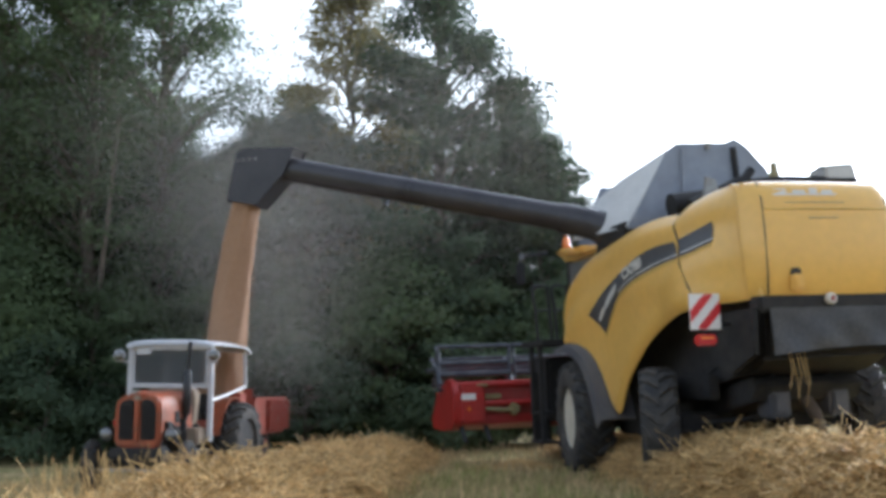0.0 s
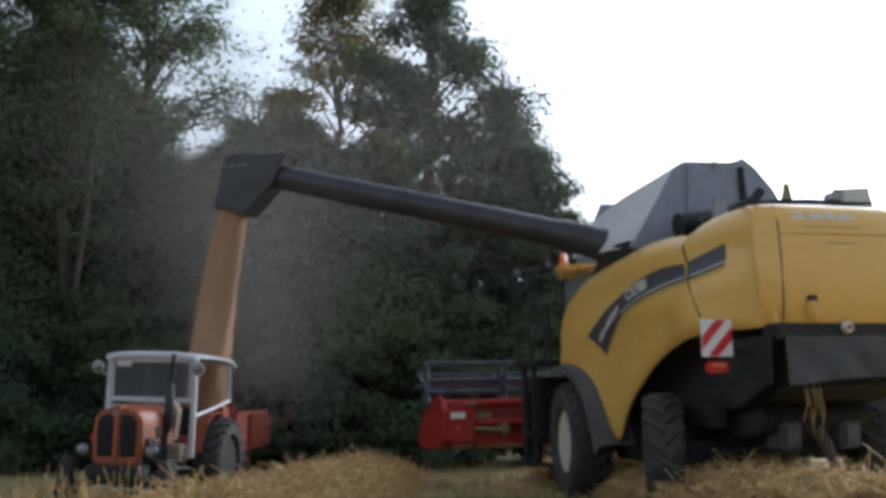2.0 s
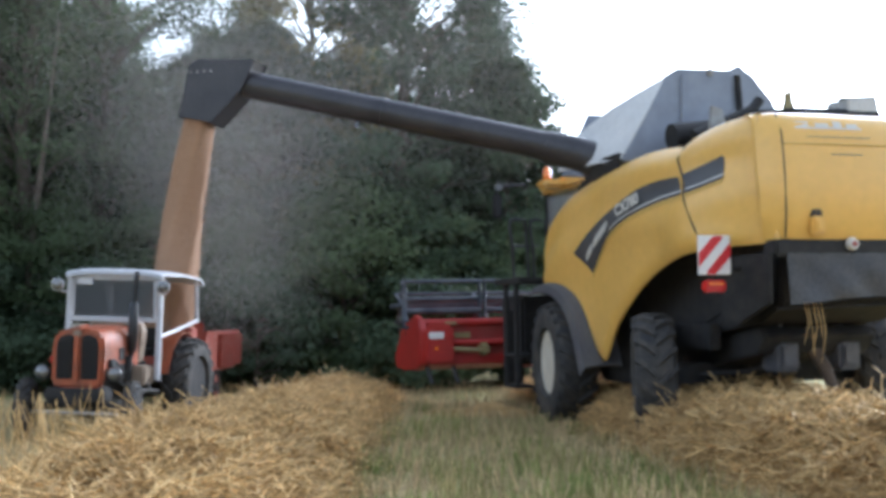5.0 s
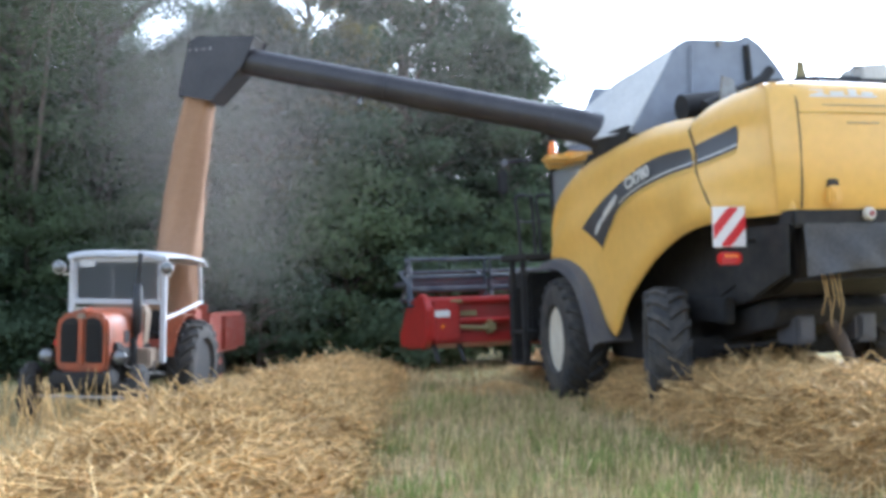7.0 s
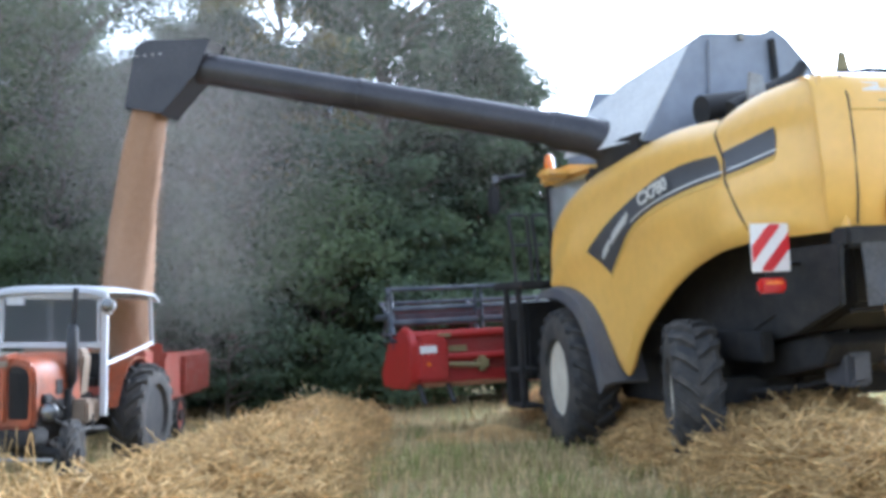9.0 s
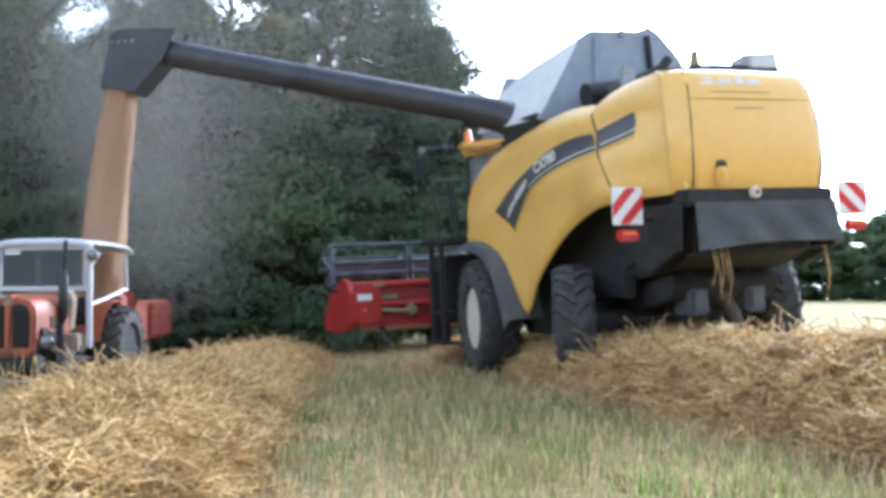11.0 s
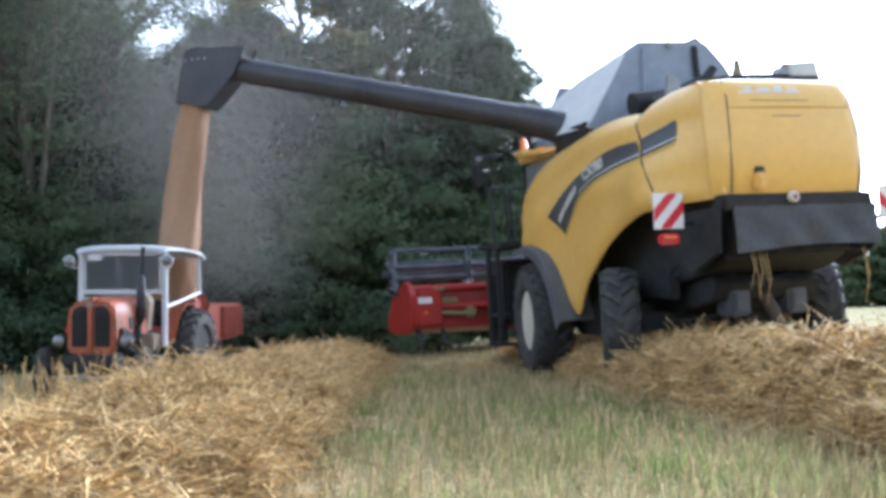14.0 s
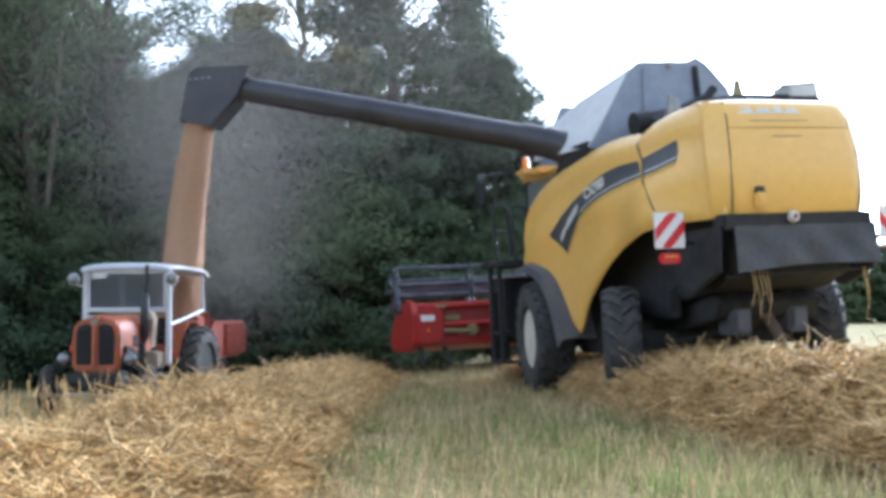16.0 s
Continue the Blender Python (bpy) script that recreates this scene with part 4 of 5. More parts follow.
# ---- cutting header: carried on the feeder, so a part of the combine ----
HW = 2.68
before_header = set(combine.children)
part("header_back", slab([(2.62, 0.72), (2.60, 1.42), (2.72, 1.46), (2.80, 1.40), (2.86, 0.72)], 0, -HW, HW, 0.015), DARK_RED, combine, "dark red header back wall")
part("header_tube", bar([(-HW, 2.60, 1.42), (HW, 2.60, 1.42)], 0.07, 12), RED, combine, "red top tube of the header")
part("header_tube", bar([(-HW + 0.3, 2.55, 1.08), (HW - 0.3, 2.55, 1.08)], 0.055, 12), RED, combine)
part("header_trough", slab([(2.58, 0.72), (2.62, 0.90), (3.6, 0.70), (4.0, 0.62), (3.9, 0.56), (2.9, 0.62)], 0, -HW, HW, 0.015), RED, combine, "red header floor")
for s in (-1, 1):
    end = part("end_shield", slab([(2.42, 0.84), (2.40, 1.30), (2.56, 1.50), (2.9, 1.55), (3.7, 1.3), (4.2, 0.8), (4.1, 0.6), (2.7, 0.62), (2.46, 0.74)], 0, s * HW - 0.06, s * HW + 0.06, 0.02), RED, combine, "glossy red header end shield")
    case = part("chain_case", cube(s * (HW - 0.40) - 0.24 - 0.12 * s * -1, s * (HW - 0.40) + 0.24 + 0.12 * s, 2.36, 2.6, 0.74, 1.40, 0.05), RED, combine, "red drive guard")
    part("reflector", cube(s * (HW - 0.2) - 0.13, s * (HW - 0.2) + 0.13, 2.345, 2.36, 1.16, 1.27, 0.006), WARN_WHITE, case, "pale reflector strip")
    part("side_marker", cube(s * (HW - 0.2) - 0.03, s * (HW - 0.2) + 0.03, 2.345, 2.36, 0.97, 1.03, 0.006), LAMP_ORANGE, case, "small orange reflector")
for x in (-2.42, -1.62):
    part("shaft_guard", cube(x - 0.10, x + 0.10, 2.38, 2.58, 0.86, 1.08, 0.05), OLIVE, combine, "dusty olive shaft guard")
part("drive_shaft", bar([(-2.35, 2.45, 1.0), (-1.62, 2.43, 0.94)], 0.035, 10), OLIVE, combine, "dusty drive shaft")
part("caution_label", cube(-2.22, -1.82, 2.555, 2.585, 1.16, 1.25, 0.003), OLIVE, combine, "small faded yellow label")
part("caution_label", cube(-2.28, -2.08, 2.50, 2.53, 1.38, 1.44, 0.003), OLIVE, combine, "small faded yellow label")
for x in (-2.55, -2.1, 1.6, 2.4):
    part("stand_leg", bar([(x, 2.72, 0.72), (x + 0.05, 2.66, 0.48), (x + 0.07, 2.60, 0.40)], [0.045, 0.04, 0.03], 8), BLACK, combine, "black header support foot")
REEL_Y, REEL_Z, REEL_R = 3.35, 1.72, 0.42
reel_tube = part("reel_tube", bar([(-2.85, REEL_Y, REEL_Z), (2.85, REEL_Y, REEL_Z)], 0.08, 12), REEL, combine, "steel reel tube")
for k in range(5):
    a = 2 * math.pi * k / 5 + 0.5
    yy, zz = REEL_Y + REEL_R * math.cos(a), REEL_Z + REEL_R * math.sin(a)
    bat = bar([(-2.85, yy, zz), (2.85, yy, zz)], 0.03, 8)
    for x in np.arange(-2.8, 2.81, 0.28):
        tube(bat, [(x, yy, zz), (x, yy - 0.03, zz - 0.12)], 0.007, 5)
    part("reel_bat", bat, REEL, reel_tube, "tine bar with spring tines")
for x in (-2.82, -1.4, 0.0, 1.4, 2.82):
    spider = bmesh.new()
    for k in range(5):
        a = 2 * math.pi * k / 5 + 0.5
        tube(spider, [(x, REEL_Y, REEL_Z), (x, REEL_Y + REEL_R * math.cos(a), REEL_Z + REEL_R * math.sin(a))], 0.025, 6)
    part("reel_spider", spider, REEL, reel_tube)
for s in (-1, 1):
    part("reel_arm", tube(bar([(s * 2.93, 2.62, 1.45), (s * 2.93, 2.75, 1.72), (s * 2.93, 3.6, 1.70)], 0.045, 8), [(s * 2.93, 2.62, 1.45), (s * 2.90, 2.8, 2.06), (s * 2.90, 2.95, 2.10)], 0.035, 8), REEL, combine, "reel lift arm")
for x0, x1 in ((-2.92, -1.60), (-1.50, -0.2), (0.2, 2.9)):
    guard = part("header_guard", bar([(x0, 2.7, 1.5), (x0, 2.72, 2.12), (x1, 2.72, 2.12), (x1, 2.7, 1.5)], 0.04, 8), REEL, combine, "dark tubular frame over the header")
    part("guard_bar", bar([(x0, 2.72, 1.82), (x1, 2.72, 1.82)], 0.045, 8), REEL, guard)
    part("guard_bar", bar([(x0, 2.66, 1.62), (x1, 2.66, 1.62)], 0.055, 8), REEL, guard)

for ob in combine.children:
    if ob not in before_header:
        ob.location = (0, 0.28, 0)

# ---- tractor: x across, y to its rear, the cab's front at y 0 ----
tractor = thing("tractor", pose(-4.57, 15.6, -0.15, 0, 0, -5.7), "old orange tractor with a white-framed open cab", "tractor")


def hood_section(y, w, z0, z1, crown):
    row = []
    for v in np.linspace(-1, 1, 17):
        ang = v * math.pi / 2
        x = w * math.copysign(min(1.0, abs(math.sin(ang)) ** 0.55), v)
        z = z0 + (z1 - z0) * (max(0.0, math.cos(ang)) ** 0.42)
        row.append((x, y, z + crown * (1 - v * v)))
    return row


bonnet = part("bonnet", loft([hood_section(y, w, 0.92, z, 0.02) for y, w, z in ((-0.98, 0.31, 1.36), (-0.9, 0.335, 1.40), (-0.6, 0.35, 1.42), (-0.2, 0.36, 1.43), (0.0, 0.36, 1.43))], (0, 0.0, -0.02)), ORANGE, tractor, "rounded orange bonnet")
part("nose", slab([(-0.34, 0.72), (-0.345, 1.2), (-0.30, 1.34), (-0.16, 1.40), (0.16, 1.40), (0.30, 1.34), (0.345, 1.2), (0.34, 0.72), (0.28, 0.66), (-0.28, 0.66)], 1, -1.06, -0.94, 0.035), ORANGE, tractor, "faded orange grille surround")
for s in (-1, 1):
    g = part("grille", slab([(s * 0.055, 0.77), (s * 0.05, 1.30), (s * 0.13, 1.335), (s * 0.24, 1.29), (s * 0.275, 1.2), (s * 0.27, 0.77)], 1, -1.075, -1.03, 0.012), GRILLE, tractor, "black radiator grille")
    for k in range(7):
        x = s * (0.075 + 0.03 * k)
        part("grille_bar", bar([(x, -1.082, 0.80), (x, -1.082, 1.25)], 0.005, 5), BLACK, g)
    lamp = part("headlamp", lathe([(-0.10, 0.0), (-0.09, 0.06), (-0.06, 0.095), (-0.03, 0.10), (0.03, 0.08), (0.07, 0.03), (0.08, 0.0)], "Y", 22), BLACK, tractor, "round headlamp", pose(s * 0.47 - 0.02, -0.93, 0.84))
    part("lens", lathe([(-0.112, 0.0), (-0.10, 0.055), (-0.07, 0.085)], "Y", 22), LAMP_GLASS, lamp, "clear round lens")
    part("lamp_bracket", bar([(s * 0.30, -0.85, 0.80), (s * 0.44, -0.88, 0.80)], 0.02, 8), BLACK, tractor)
    work = part("work_lamp", lathe([(-0.07, 0.0), (-0.06, 0.06), (-0.04, 0.09), (0.04, 0.07), (0.06, 0.0)], "Y", 20), WHITE, tractor, "round white work lamp", pose(s * 0.74 - 0.02, -0.10, 1.97))
    part("lens", lathe([(-0.085, 0.0), (-0.07, 0.05), (-0.05, 0.08)], "Y", 20), LAMP_GLASS, work, "clear round lens")
    part("lamp_arm", bar([(s * 0.62, 0.0, 1.88), (s * 0.74, -0.06, 1.88)], 0.015, 8), WHITE, tractor)
part("nose_trim", bar([(0, -1.085, 0.75), (0, -1.09, 1.25), (0, -1.06, 1.40), (0, -0.8, 1.44)], [0.03, 0.035, 0.045, 0.02], 8), ORANGE, tractor, "raised centre rib of the nose")
part("nose_badge", cube(-0.05, 0.05, -1.115, -1.06, 1.30, 1.38, 0.015), BEIGE, tractor, "pale nose badge")
part("cowl", slab([(-0.36, 0.95), (-0.38, 1.42), (-0.28, 1.53), (0.28, 1.53), (0.40, 1.42), (0.36, 0.95)], 1, -0.02, 0.22, 0.03), BEIGE, tractor, "beige dashboard cowl")
part("engine", box(box(cube(-0.26, 0.26, -0.9, 0.6, 0.5, 1.0, 0.05), 0.24, 0.36, -0.7, -0.1, 0.72, 0.98, 0.03), -0.34, -0.2, -0.75, -0.3, 0.6, 0.85, 0.03), CHASSIS, tractor, "dark oily engine block")
part("air_cleaner", bar([(0.36, -0.35, 0.72), (0.36, -0.35, 1.05)], 0.06, 14), CHASSIS, tractor, "dark oil canister")
part("tool_box", cube(0.34, 0.58, -0.3, 0.05, 0.66, 0.92, 0.03), BEIGE, tractor, "pale side box")
part("gearbox", cube(-0.22, 0.22, 0.5, 1.6, 0.42, 0.85, 0.06), CHASSIS, tractor)
part("front_bolster", box(cube(-0.38, 0.38, -1.16, -0.8, 0.50, 0.66, 0.03), -0.12, 0.12, -1.2, -1.1, 0.44, 0.62, 0.02), CHASSIS, tractor, "dark front weight bracket")
part("front_axle", bar([(-0.62, -0.95, 0.40), (0.0, -0.95, 0.48), (0.62, -0.95, 0.40)], 0.055, 10), CHASSIS, tractor, "dark front axle beam")
part("tie_rod", bar([(-0.58, -1.12, 0.36), (0.58, -1.12, 0.36)], 0.02, 8), METAL, tractor)
part("exhaust_pipe", tube(tube(bar([(0.27, -0.30, 0.98), (0.38, -0.32, 1.02), (0.40, -0.32, 1.12)], 0.035, 10), [(0.40, -0.32, 1.10), (0.40, -0.32, 1.14), (0.40, -0.32, 1.72), (0.40, -0.32, 1.76)], [0.04, 0.062, 0.062, 0.035], 16), [(0.40, -0.32, 1.74), (0.42, -0.32, 1.95), (0.43, -0.32, 2.16)], 0.032, 12), BLACK, tractor, "black vertical exhaust stack")
CAB_W = 0.635
for s in (-1, 1):
    part("cab_post", cube(s * CAB_W - 0.035, s * CAB_W + 0.035, -0.03, 0.04, 0.72, 2.14, 0.008), WHITE, tractor, "white square cab post")
    part("cab_post", bar([(s * (CAB_W + 0.03), 1.42, 1.50), (s * (CAB_W + 0.02), 1.36, 2.10)], 0.028, 8), WHITE, tractor, "white rear cab post")
    part("side_rail", bar([(s * CAB_W, 0.02, 1.30), (s * (CAB_W + 0.02), 0.7, 1.40), (s * (CAB_W + 0.03), 1.42, 1.52)], 0.026, 8), WHITE, tractor, "white side rail of the cab")
    part("mudguard", loft([[(s * x, 1.15 + 0.70 * math.sin(a), 0.62 + 0.72 * math.cos(a)) for x in (0.38, 0.50, 0.62)] for a in np.linspace(-1.35, 1.5, 18)], (0, 0.0, 0.02)), ORANGE, tractor, "orange rear mudguard")
    wheel("rear_wheel", tractor, pose(s * 0.66, 1.15, 0.63), 0.65, 0.40, 0.34, 18, "tall rear wheel with lugged tyre", CHASSIS, 0.14, s)
    wheel("front_wheel", tractor, pose(s * 0.70, -0.95, 0.38, 0, 0, 14), 0.39, 0.18, 0.2, 14, "small front wheel", CHASSIS, 0.05, s)
screen = part("windscreen_frame", box(box(box(cube(-CAB_W, CAB_W, -0.035, 0.0, 1.49, 1.555, 0.008), -CAB_W, CAB_W, -0.035, 0.0, 2.05, 2.12, 0.008), -0.585, -0.555, -0.035, 0.0, 1.5, 2.1, 0.006), 0.555, 0.585, -0.035, 0.0, 1.5, 2.1, 0.006), WHITE, tractor, "white windscreen frame")
part("windscreen", cube(-0.56, 0.56, -0.02, -0.014, 1.55, 2.05, 0), GLASS, screen, "dusty windscreen glass").visible_shadow = False
part("plate", cube(-0.52, -0.30, -0.05, -0.036, 1.98, 2.07, 0.004), WHITE, screen, "small white plate behind the screen")
part("lower_rail", cube(-0.6, -0.3, -0.03, 0.0, 1.40, 1.45, 0.006), METAL, tractor)
roof_rows = []
for y, z, w in ((-0.10, 2.155, 0.66), (-0.09, 2.18, 0.67), (0.0, 2.205, 0.69), (0.7, 2.215, 0.72), (1.3, 2.19, 0.735), (1.5, 2.11, 0.735)):
    roof_rows.append([(v * w, y, z - 0.05 * abs(v) ** 4) for v in np.linspace(-1, 1, 13)])
part("cab_roof", loft(roof_rows, (0, 0, -0.035)), ROOF_GREY, tractor, "pale grey sheet cab roof")
part("seat", box(cube(-0.22, 0.22, 0.8, 1.2, 1.0, 1.1, 0.03), -0.22, 0.22, 1.17, 1.25, 1.08, 1.4, 0.03), CHASSIS, tractor, "dark driver's seat")
part("steering_wheel", bar([(0.2 * math.cos(a), 0.52 + 0.1 * math.sin(a), 1.45 + 0.17 * math.sin(a)) for a in np.linspace(0, 2 * math.pi, 25)], 0.014, 6), BLACK, tractor, "thin black steering wheel")
part("fuel_pump", tube(tube(box(cube(0.27, 0.36, -0.62, -0.42, 0.98, 1.18, 0.02), 0.30, 0.38, -0.9, -0.72, 0.9, 1.02, 0.02), [(0.34, -0.7, 1.0), (0.37, -0.5, 0.86), (0.36, -0.2, 0.8)], 0.018, 6), [(0.35, -0.8, 0.8), (0.40, -0.6, 0.7), (0.38, -0.3, 0.62)], 0.02, 6), CHASSIS, tractor, "dark engine fittings")
part("drawbar_link", tube(bar([(0.5, -0.9, 0.55), (0.56, -0.2, 0.60), (0.55, 0.3, 0.55)], 0.03, 8), [(0.55, -0.15, 0.58), (0.55, -0.15, 0.75)], 0.045, 10), CHASSIS, tractor, "dark steering linkage")
part("indicator", bar([(-0.60, -0.42, 0.98), (-0.60, -0.36, 0.98)], 0.07, 14), LAMP_RED, tractor, "red round side lamp")
part("rear_cabinet", cube(0.30, 0.62, 1.3, 1.6, 1.05, 1.42, 0.02), TRAILER, tractor, "dull red panel behind the cab")

# ---- trailer ----
trailer = thing("trailer", pose(-4.90, 18.4, -0.15, 0, 0, 0.0), "red tipping trailer with ribbed steel sides behind the tractor", "trailer")
for s in (-1, 1):
    wall = part("side_wall", cube(s * 0.92 - 0.02, s * 0.92 + 0.02, 0, 2.6, 0.70, 1.30, 0.01), TRAILER, trailer, "faded red side wall")
    for k in range(9):
        y = 0.95 + 0.2 * k
        part("rib", cube(s * 0.94, s * 1.02, y - 0.035, y + 0.035, 0.72, 1.28, 0.012), TRAILER, wall)
    part("top_rail", cube(s * 0.92 - 0.045, s * 0.92 + 0.045, 0, 2.6, 1.28, 1.34, 0.012), TRAILER, wall)
    wheel("trailer_wheel", trailer, pose(s * 0.72, 1.5, 0.36), 0.36, 0.22, 0.2, 16, "small trailer wheel", TRAILER, 0.05, s)
part("front_wall", cube(-0.9, 0.9, -0.03, 0.02, 0.70, 1.48, 0.01), TRAILER, trailer, "raised red headboard")
part("tailgate", cube(-0.9, 0.9, 2.58, 2.62, 0.70, 1.3, 0.01), TRAILER, trailer)
part("trailer_floor", cube(-0.9, 0.9, 0.02, 2.58, 0.66, 0.74, 0.01), TRAILER, trailer)
part("underframe", box(cube(-0.4, 0.4, -0.4, 2.4, 0.5, 0.66, 0.02), -0.06, 0.06, -1.6, -0.3, 0.45, 0.55, 0.02), CHASSIS, trailer, "dark drawbar frame")

# heap of grain in the trailer and the falling stream
spout_world = combine.matrix_basis @ (T1 + out_dir * 0.38 + Vector((0, 0, -0.62)))
rows = []
for i, u in enumerate(np.linspace(0, 1, 24)):
    row = []
    for v in np.linspace(-1, 1, 24):
        x, y = v * 0.88, 0.04 + u * 2.5
        row.append((x, y, 0.85 + 0.38 * math.exp(-((x - 0.1) ** 2 + (y - 0.5) ** 2) / 0.7) + random.uniform(-0.006, 0.006)))
    rows.append(row)
heap = new("grain_heap", finish(loft(rows, (0, 0, -0.1)), GRAIN, "grain_heap"))
heap.matrix_world = trailer.matrix_basis.copy()
tagged(heap, "heap of brown wheat grain in the trailer", "grain", kind="stuff")
sx, sy, sz = spout_world
rows = []
for f in np.linspace(0, 1, 40):
    z = sz + 0.06 - f * (sz - 1.0)
    cx, cy = sx - 0.40 * f ** 0.8, sy + 0.12 * f
    rx, ry = 0.235 + 0.13 * f, 0.20 + 0.10 * f
    row = []
    for a in np.linspace(0, 2 * math.pi, 33):
        k = 1 + 0.05 * math.sin(5 * a + 9 * f) + 0.05 * noise.noise((3 * math.cos(a), 3 * math.sin(a), 9 * f))
        row.append((cx + rx * k * math.cos(a), cy + ry * k * math.sin(a), z))
    rows.append(row)
stream = new("grain_stream", finish(loft(rows), GRAIN, "grain_stream"))
tagged(stream, "falling column of brown wheat grain under the spout", "grain", kind="stuff")


def specks(name, c, size, material, label, category):
    """Tiny four-sided bits."""
    n = len(c)
    shape = np.array([(1, 1, 1), (1, -1, -1), (-1, 1, -1), (-1, -1, 1)]) * 0.5
    v = (c[:, None] + shape[None] * np.asarray(size).reshape(-1, 1, 1)).reshape(-1, 3)
    f = (np.array([(0, 1, 2), (0, 3, 1), (0, 2, 3), (1, 3, 2)])[None] + (np.arange(n) * 4)[:, None, None]).reshape(-1, 3)
    return shards(name, v, f, material, label, category)


n = 5000
f = rng.uniform(0, 1, n)
a = rng.uniform(0, 2 * math.pi, n)
r = 1.0 + np.abs(rng.normal(0, 0.10, n))
c = np.stack([sx - 0.40 * f ** 0.8 + (0.235 + 0.13 * f) * r * np.cos(a), sy + 0.12 * f + (0.20 + 0.10 * f) * r * np.sin(a), sz - f * (sz - 1.05)], 1)
specks("loose_grain", c, rng.uniform(0.006, 0.012, n), GRAIN, "loose grains round the falling stream", "grain")

# Dust that rises from the trailer and drifts before the trees, and specks that imitate lens glare.
n = DUST_GLARE_COUNT
k = n // 10
parts = []
# The last cloud is added to imitate lens glare over the trees by the sky.
for cx, cy, cz, rx, ry, rz, share in ((-3.8, 19.4, 2.4, 1.3, 0.7, 1.6, 1), (-4.2, 19.8, 4.4, 2.2, 0.9, 1.7, 3), (-5.0, 20.6, 6.6, 3.4, 1.2, 2.0, 3), (0.0, 21.8, 7.0, 3.4, 1.2, 2.6, 3)):
    parts.append(np.stack([rng.normal(cx, rx * 0.6, k * share), rng.normal(cy, ry * 0.5, k * share), rng.normal(cz, rz * 0.6, k * share)], 1))
c = np.concatenate(parts)
c = c[c[:, 2] > 0.3 + 1.3 * rng.uniform(0, 1, len(c))]
n = len(c)
v = (c[:, None] + rng.normal(0, 1, (n, 3, 3)) * rng.uniform(0.0025, 0.0045, (n, 1, 1))).reshape(-1, 3)
shards("dust_and_glare_cloud", v, np.arange(3 * n).reshape(-1, 3), DUST_GLARE, "pale drifting chaff dust over the trailer, with added specks that imitate lens glare", "dust")

# ---- trees ----


def tree_mesh(seed, height, spread_r, first, clumps, leaves, leaf, lean=0.0, gaps=0.0, squash=1.0):
    """A trunk with limbs and a crown of leaves in clumps at the limbs' ends. first: the height of the lowest limbs, as a share."""
    r = np.random.default_rng(seed)
    wood = bmesh.new()
    top = np.array([lean * height, 0.0, height * 0.93])
    path = [np.array([0, 0, -0.2])]
    for f in np.linspace(0.15, 1, 7):
        path.append(top * f + np.array([r.normal(0, 0.02), r.normal(0, 0.02), 0]) * height * 0.5)
    r0 = 0.016 * height
    tube(wood, [tuple(p) for p in path], list(np.linspace(r0, 0.02, len(path))), 9)
    centres = []
    for k in range(clumps):
        f = first + (1 - first) * r.uniform(0, 1) ** 0.9
        z = height * f
        g = (f - first) / (1 - first)
        reach = spread_r * (math.sin(math.pi * min(1, 0.22 + 0.78 * g)) ** 0.7) * (0.45 + 0.55 * r.uniform() ** 0.5)
        if r.uniform() < 0.22:
            reach *= r.uniform(1.0, 1.32)
        if g > 0.93:
            reach *= 0.5
        a = r.uniform(0, 2 * math.pi)
        root = top * max(0.1, f - 0.06)
        tip = np.array([math.cos(a) * reach + lean * z, math.sin(a) * reach * squash, z + r.normal(0, 0.2)])
        mid = (root + tip) / 2 + np.array([0, 0, 0.12 * reach])
        if k % 2 == 0:
            tube(wood, [tuple(root), tuple(mid), tuple(tip)], [0.028 + 0.012 * reach, 0.025, 0.008], 5)
        centres.append((tip, mid))
    cs, ns = [], []
    for tip, mid in centres:
        m = leaves // clumps
        t = r.uniform(0.1, 1.1, (m, 1)) ** 0.7
        size = np.array([0.40, 0.40, 0.17]) * (0.55 + 0.11 * spread_r) * r.uniform(0.7, 1.25)
        offset = r.normal(0, 1, (m, 3)) * size
        cs.append(mid + (tip - mid) * t + offset)
        ns.append(offset / size * 0.5 + (tip - mid) / np.linalg.norm(tip - mid) * 0.7 + np.array([0, 0, 0.9]) + r.normal(0, 0.38, (m, 3)))
    c, u = np.concatenate(cs), np.concatenate(ns)
    ok = c[:, 2] > 0.05
    c, u = c[ok], u[ok]
    n = len(c)
    u /= np.linalg.norm(u, axis=1, keepdims=True)
    d = np.cross(u, r.normal(size=(n, 3)))
    d /= np.linalg.norm(d, axis=1, keepdims=True)
    s = np.cross(d, u)
    L = r.uniform(0.6, 1.3, (n, 1)) * leaf
    v = np.stack([c + d * L / 2, c - d * L / 2 + s * L * 0.34, c - d * L / 2 - s * L * 0.34], 1).reshape(-1, 3)
    f = np.arange(n * 3).reshape(-1, 3)
    return finish(wood, BARK, "trunk"), v, f


def tree(name, label, category, leaf_material, group, *a, **k):
    wood, v, f = tree_mesh(*a, **k)
    root = new(name)
    tagged(root, label, category, group)
    t = new("trunk", wood)
    t.parent = root
    crown = shards("crown", v, f, leaf_material, "", "", kind="")
    crown.parent = root
    crown["kind"] = "stuff"
    return root


def plant(proto, places):
    for k, (x, y, turn, size) in enumerate(places):
        m = pose(x, y, float(ground_z(x, y)), 0, 0, turn)
        if k == 0:
            proto.matrix_basis = m
            proto.scale = (size, size, size)
        else:
            o = copy_thing(proto, m)
            o.scale = (size, size, size)


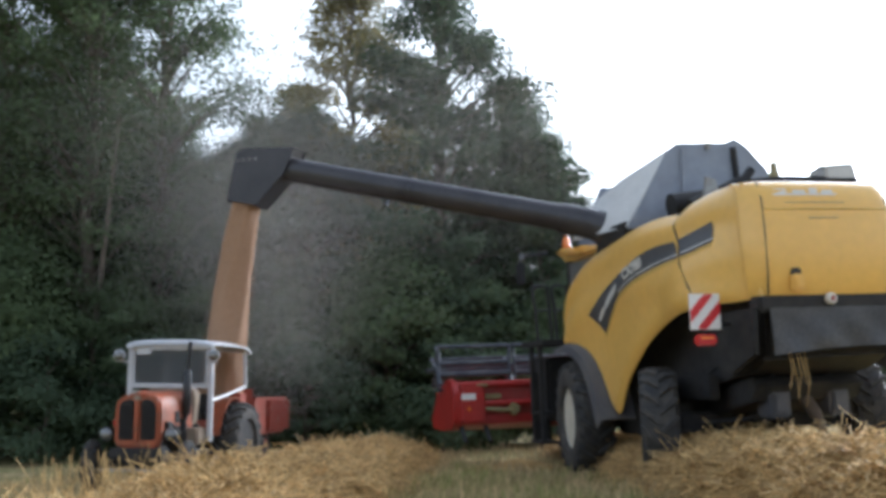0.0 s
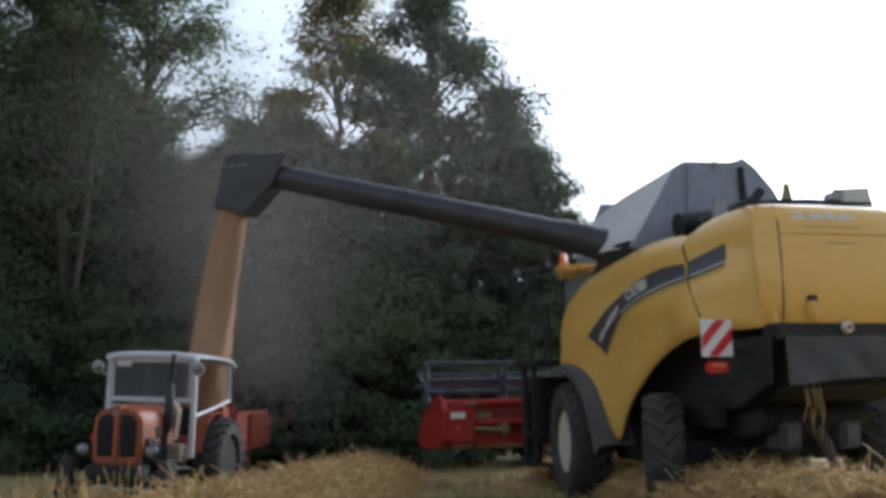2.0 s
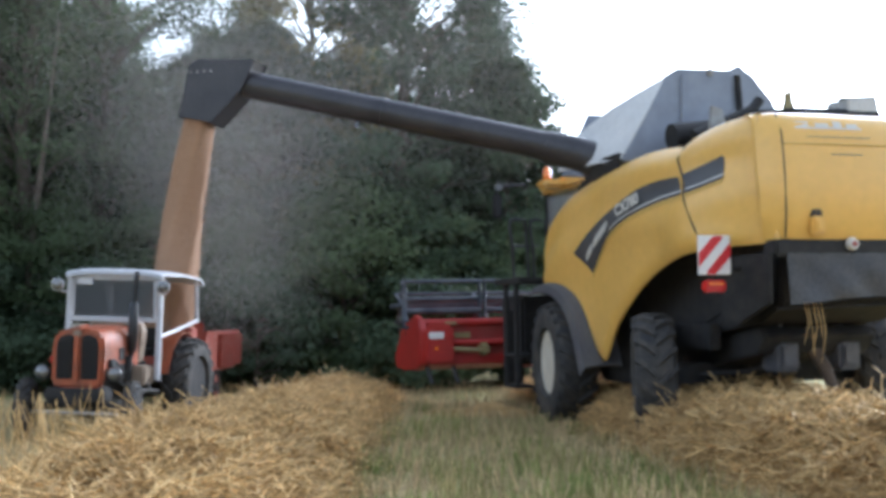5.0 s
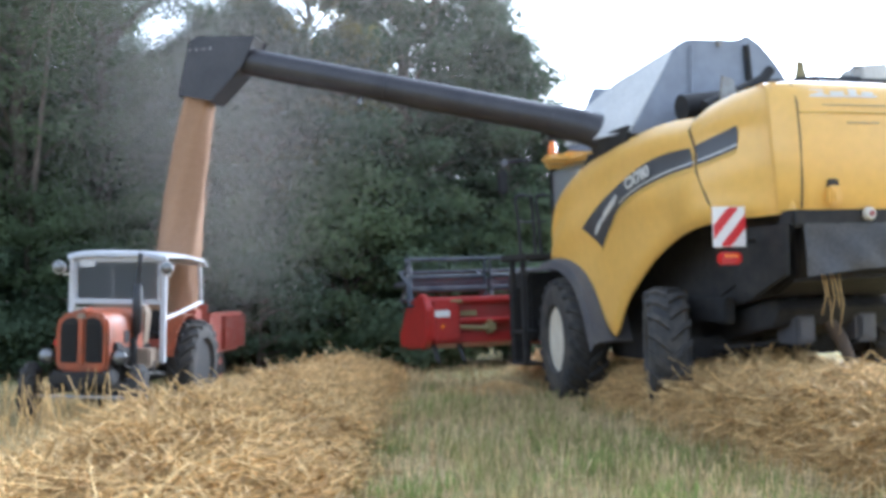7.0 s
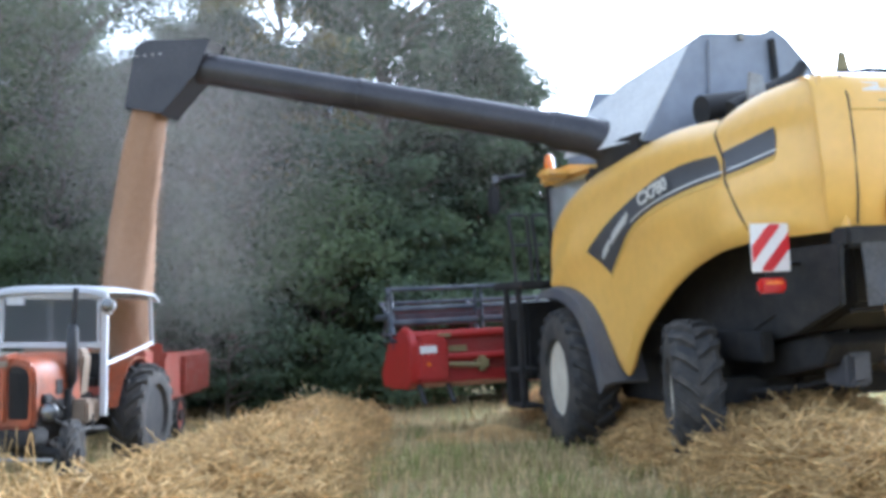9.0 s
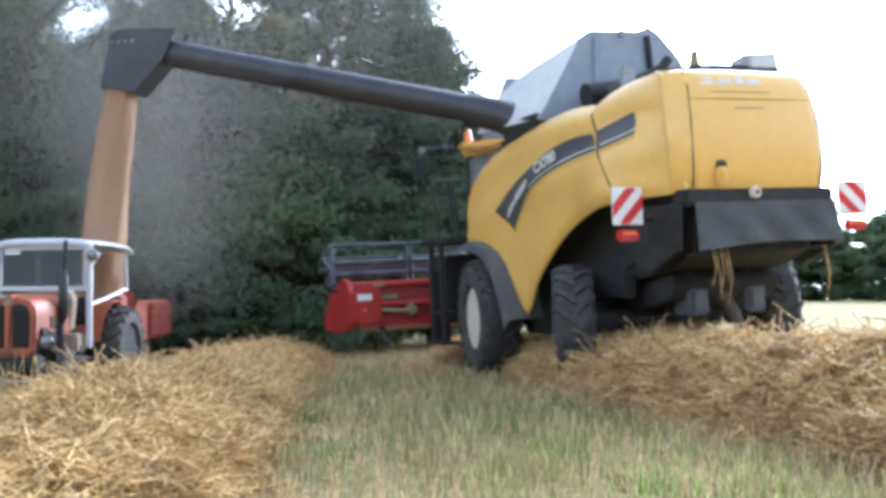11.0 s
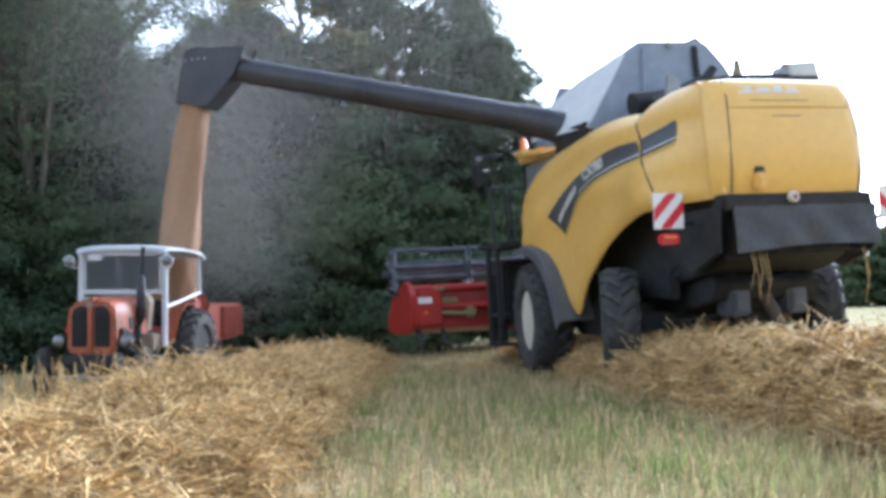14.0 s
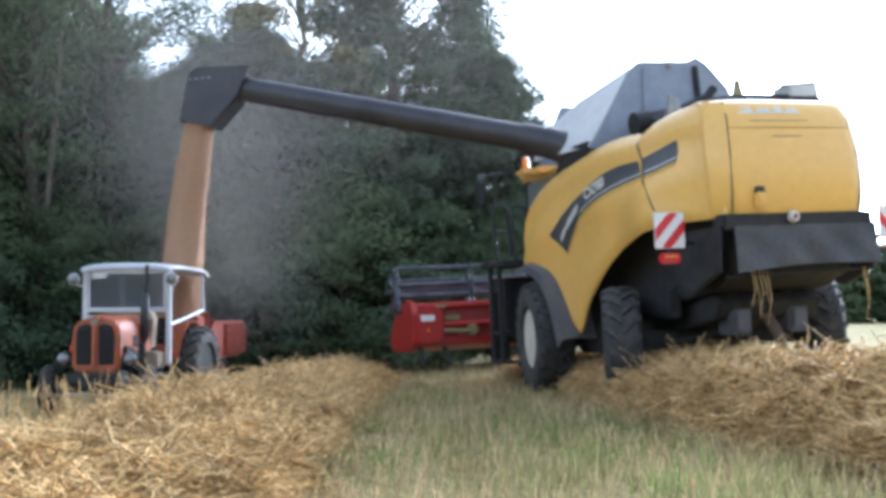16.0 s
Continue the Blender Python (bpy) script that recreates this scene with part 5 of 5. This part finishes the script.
WOODS = "trees at the field's edge"
plant(tree("tree", "tall broadleaf tree with a thin, sky-lit crown", "tree", LEAF, WOODS, 11, 15.0, 2.9, 0.22, 190, 30000, 0.13),
      [(-10.4, 26.5, 10, 1.0), (-13.2, 27.5, 130, 1.05), (-8.9, 28.0, 200, 1.0), (-16.0, 28.0, 300, 1.0), (-18.8, 27.0, 60, 1.05), (-22.0, 29.0, 20, 1.1)])
plant(tree("tree", "tall slim broadleaf tree with dense dark foliage", "tree", LEAF_DARK, WOODS, 23, 12.8, 3.0, 0.10, 150, 56000, 0.13),
      [(-1.4, 27.0, 0, 1.0), (0.5, 29.4, 90, 0.80), (-8.9, 30.5, 220, 0.66), (-14.6, 31.5, 310, 0.62), (-5.9, 31.0, 45, 0.84), (-18.5, 31.5, 120, 0.65), (-2.6, 32.5, 70, 0.78), (-7.6, 33.5, 180, 0.82), (-11.5, 34.0, 10, 0.55), (-12.6, 31.6, 200, 1.1), (-10.4, 32.4, 150, 0.86), (-16.4, 33.0, 30, 1.1)])
# The yellow crown stands in for sunlit patches near the top.
plant(tree("tree", "tall tree whose yellow leaf colour imitates sunlit patches", "tree", LEAF_SUNLIT, WOODS, 37, 13.2, 2.3, 0.30, 100, 26000, 0.13),
      [(-3.9, 28.4, 0, 1.0)])
plant(tree("tree", "broad tree with dark green layered branches", "tree", LEAF_DARK, WOODS, 51, 9.0, 2.5, 0.06, 110, 46000, 0.13),
      [(1.3, 27.4, 0, 0.88), (2.4, 28.4, 110, 0.68), (-4.6, 26.6, 80, 0.95), (-6.6, 28.2, 160, 0.92), (-3.0, 30.6, 240, 1.0), (-11.2, 29.0, 300, 0.85), (0.2, 31.5, 20, 0.85), (-16.8, 30.0, 100, 0.9)])
plant(tree("bush", "dense green bush at the wood's edge", "bush", LEAF, "bushes along the wood", 71, 4.6, 1.9, 0.04, 70, 30000, 0.11),
      [(-2.4, 24.4, 0, 1.0), (-11.2, 23.6, 70, 1.05), (-13.9, 24.2, 150, 1.0), (-0.3, 25.4, 210, 0.85), (1.4, 26.0, 300, 0.8), (-4.6, 24.6, 40, 0.85), (-8.8, 25.0, 100, 0.9), (-6.7, 25.2, 190, 0.85), (-16.8, 24.6, 250, 1.1), (-19.6, 25.2, 10, 1.1)])
plant(tree("bush", "low shrub with small leaves", "bush", LEAF_DARK, "bushes along the wood", 83, 2.4, 1.5, 0.03, 34, 10000, 0.09),
      [(-3.9, 22.8, 0, 1.0), (-1.0, 23.6, 80, 1.0), (-7.4, 23.4, 160, 1.1), (-9.6, 22.8, 240, 1.1), (1.2, 24.6, 310, 1.0), (-5.6, 23.2, 30, 1.0), (-12.6, 22.4, 120, 1.1), (-15.4, 22.8, 200, 1.1), (-5.0, 26.2, 50, 1.0), (-3.4, 26.0, 140, 1.0), (-1.9, 25.8, 230, 1.0), (0.4, 26.6, 320, 1.0), (-6.6, 26.6, 15, 1.0), (2.6, 26.4, 75, 0.9), (-8.2, 26.4, 165, 1.0), (-10.2, 25.6, 255, 1.1)])
plant(tree("tree", "distant rounded field tree", "tree", LEAF, "distant trees beyond the field", 97, 7.0, 3.4, 0.03, 80, 20000, 0.45),
      [(30.0, 82, 0, 0.8), (35.5, 85, 60, 0.95), (40.5, 80, 130, 1.1), (46.0, 84, 200, 1.0), (52.0, 88, 270, 1.1), (25.0, 90, 330, 0.7), (20.0, 94, 20, 0.7), (58, 84, 100, 1.0), (14.0, 96, 160, 0.75), (8.0, 98, 240, 0.8), (33.0, 92, 15, 0.9), (38.0, 91, 75, 0.9), (43.5, 92, 140, 1.0), (49.0, 94, 210, 1.0), (28.0, 96, 280, 0.85)])
# A slim bare trunk that catches the light.
sapling = new("sapling", finish(bar([(-9.45, 24.8, -0.3), (-9.40, 24.8, 2.6), (-9.22, 24.8, 5.0), (-9.05, 24.9, 8.0)], [0.085, 0.075, 0.06, 0.03], 9), BARK, "sapling"))
tagged(sapling, "slim bare pale trunk before the wood", "tree trunk")
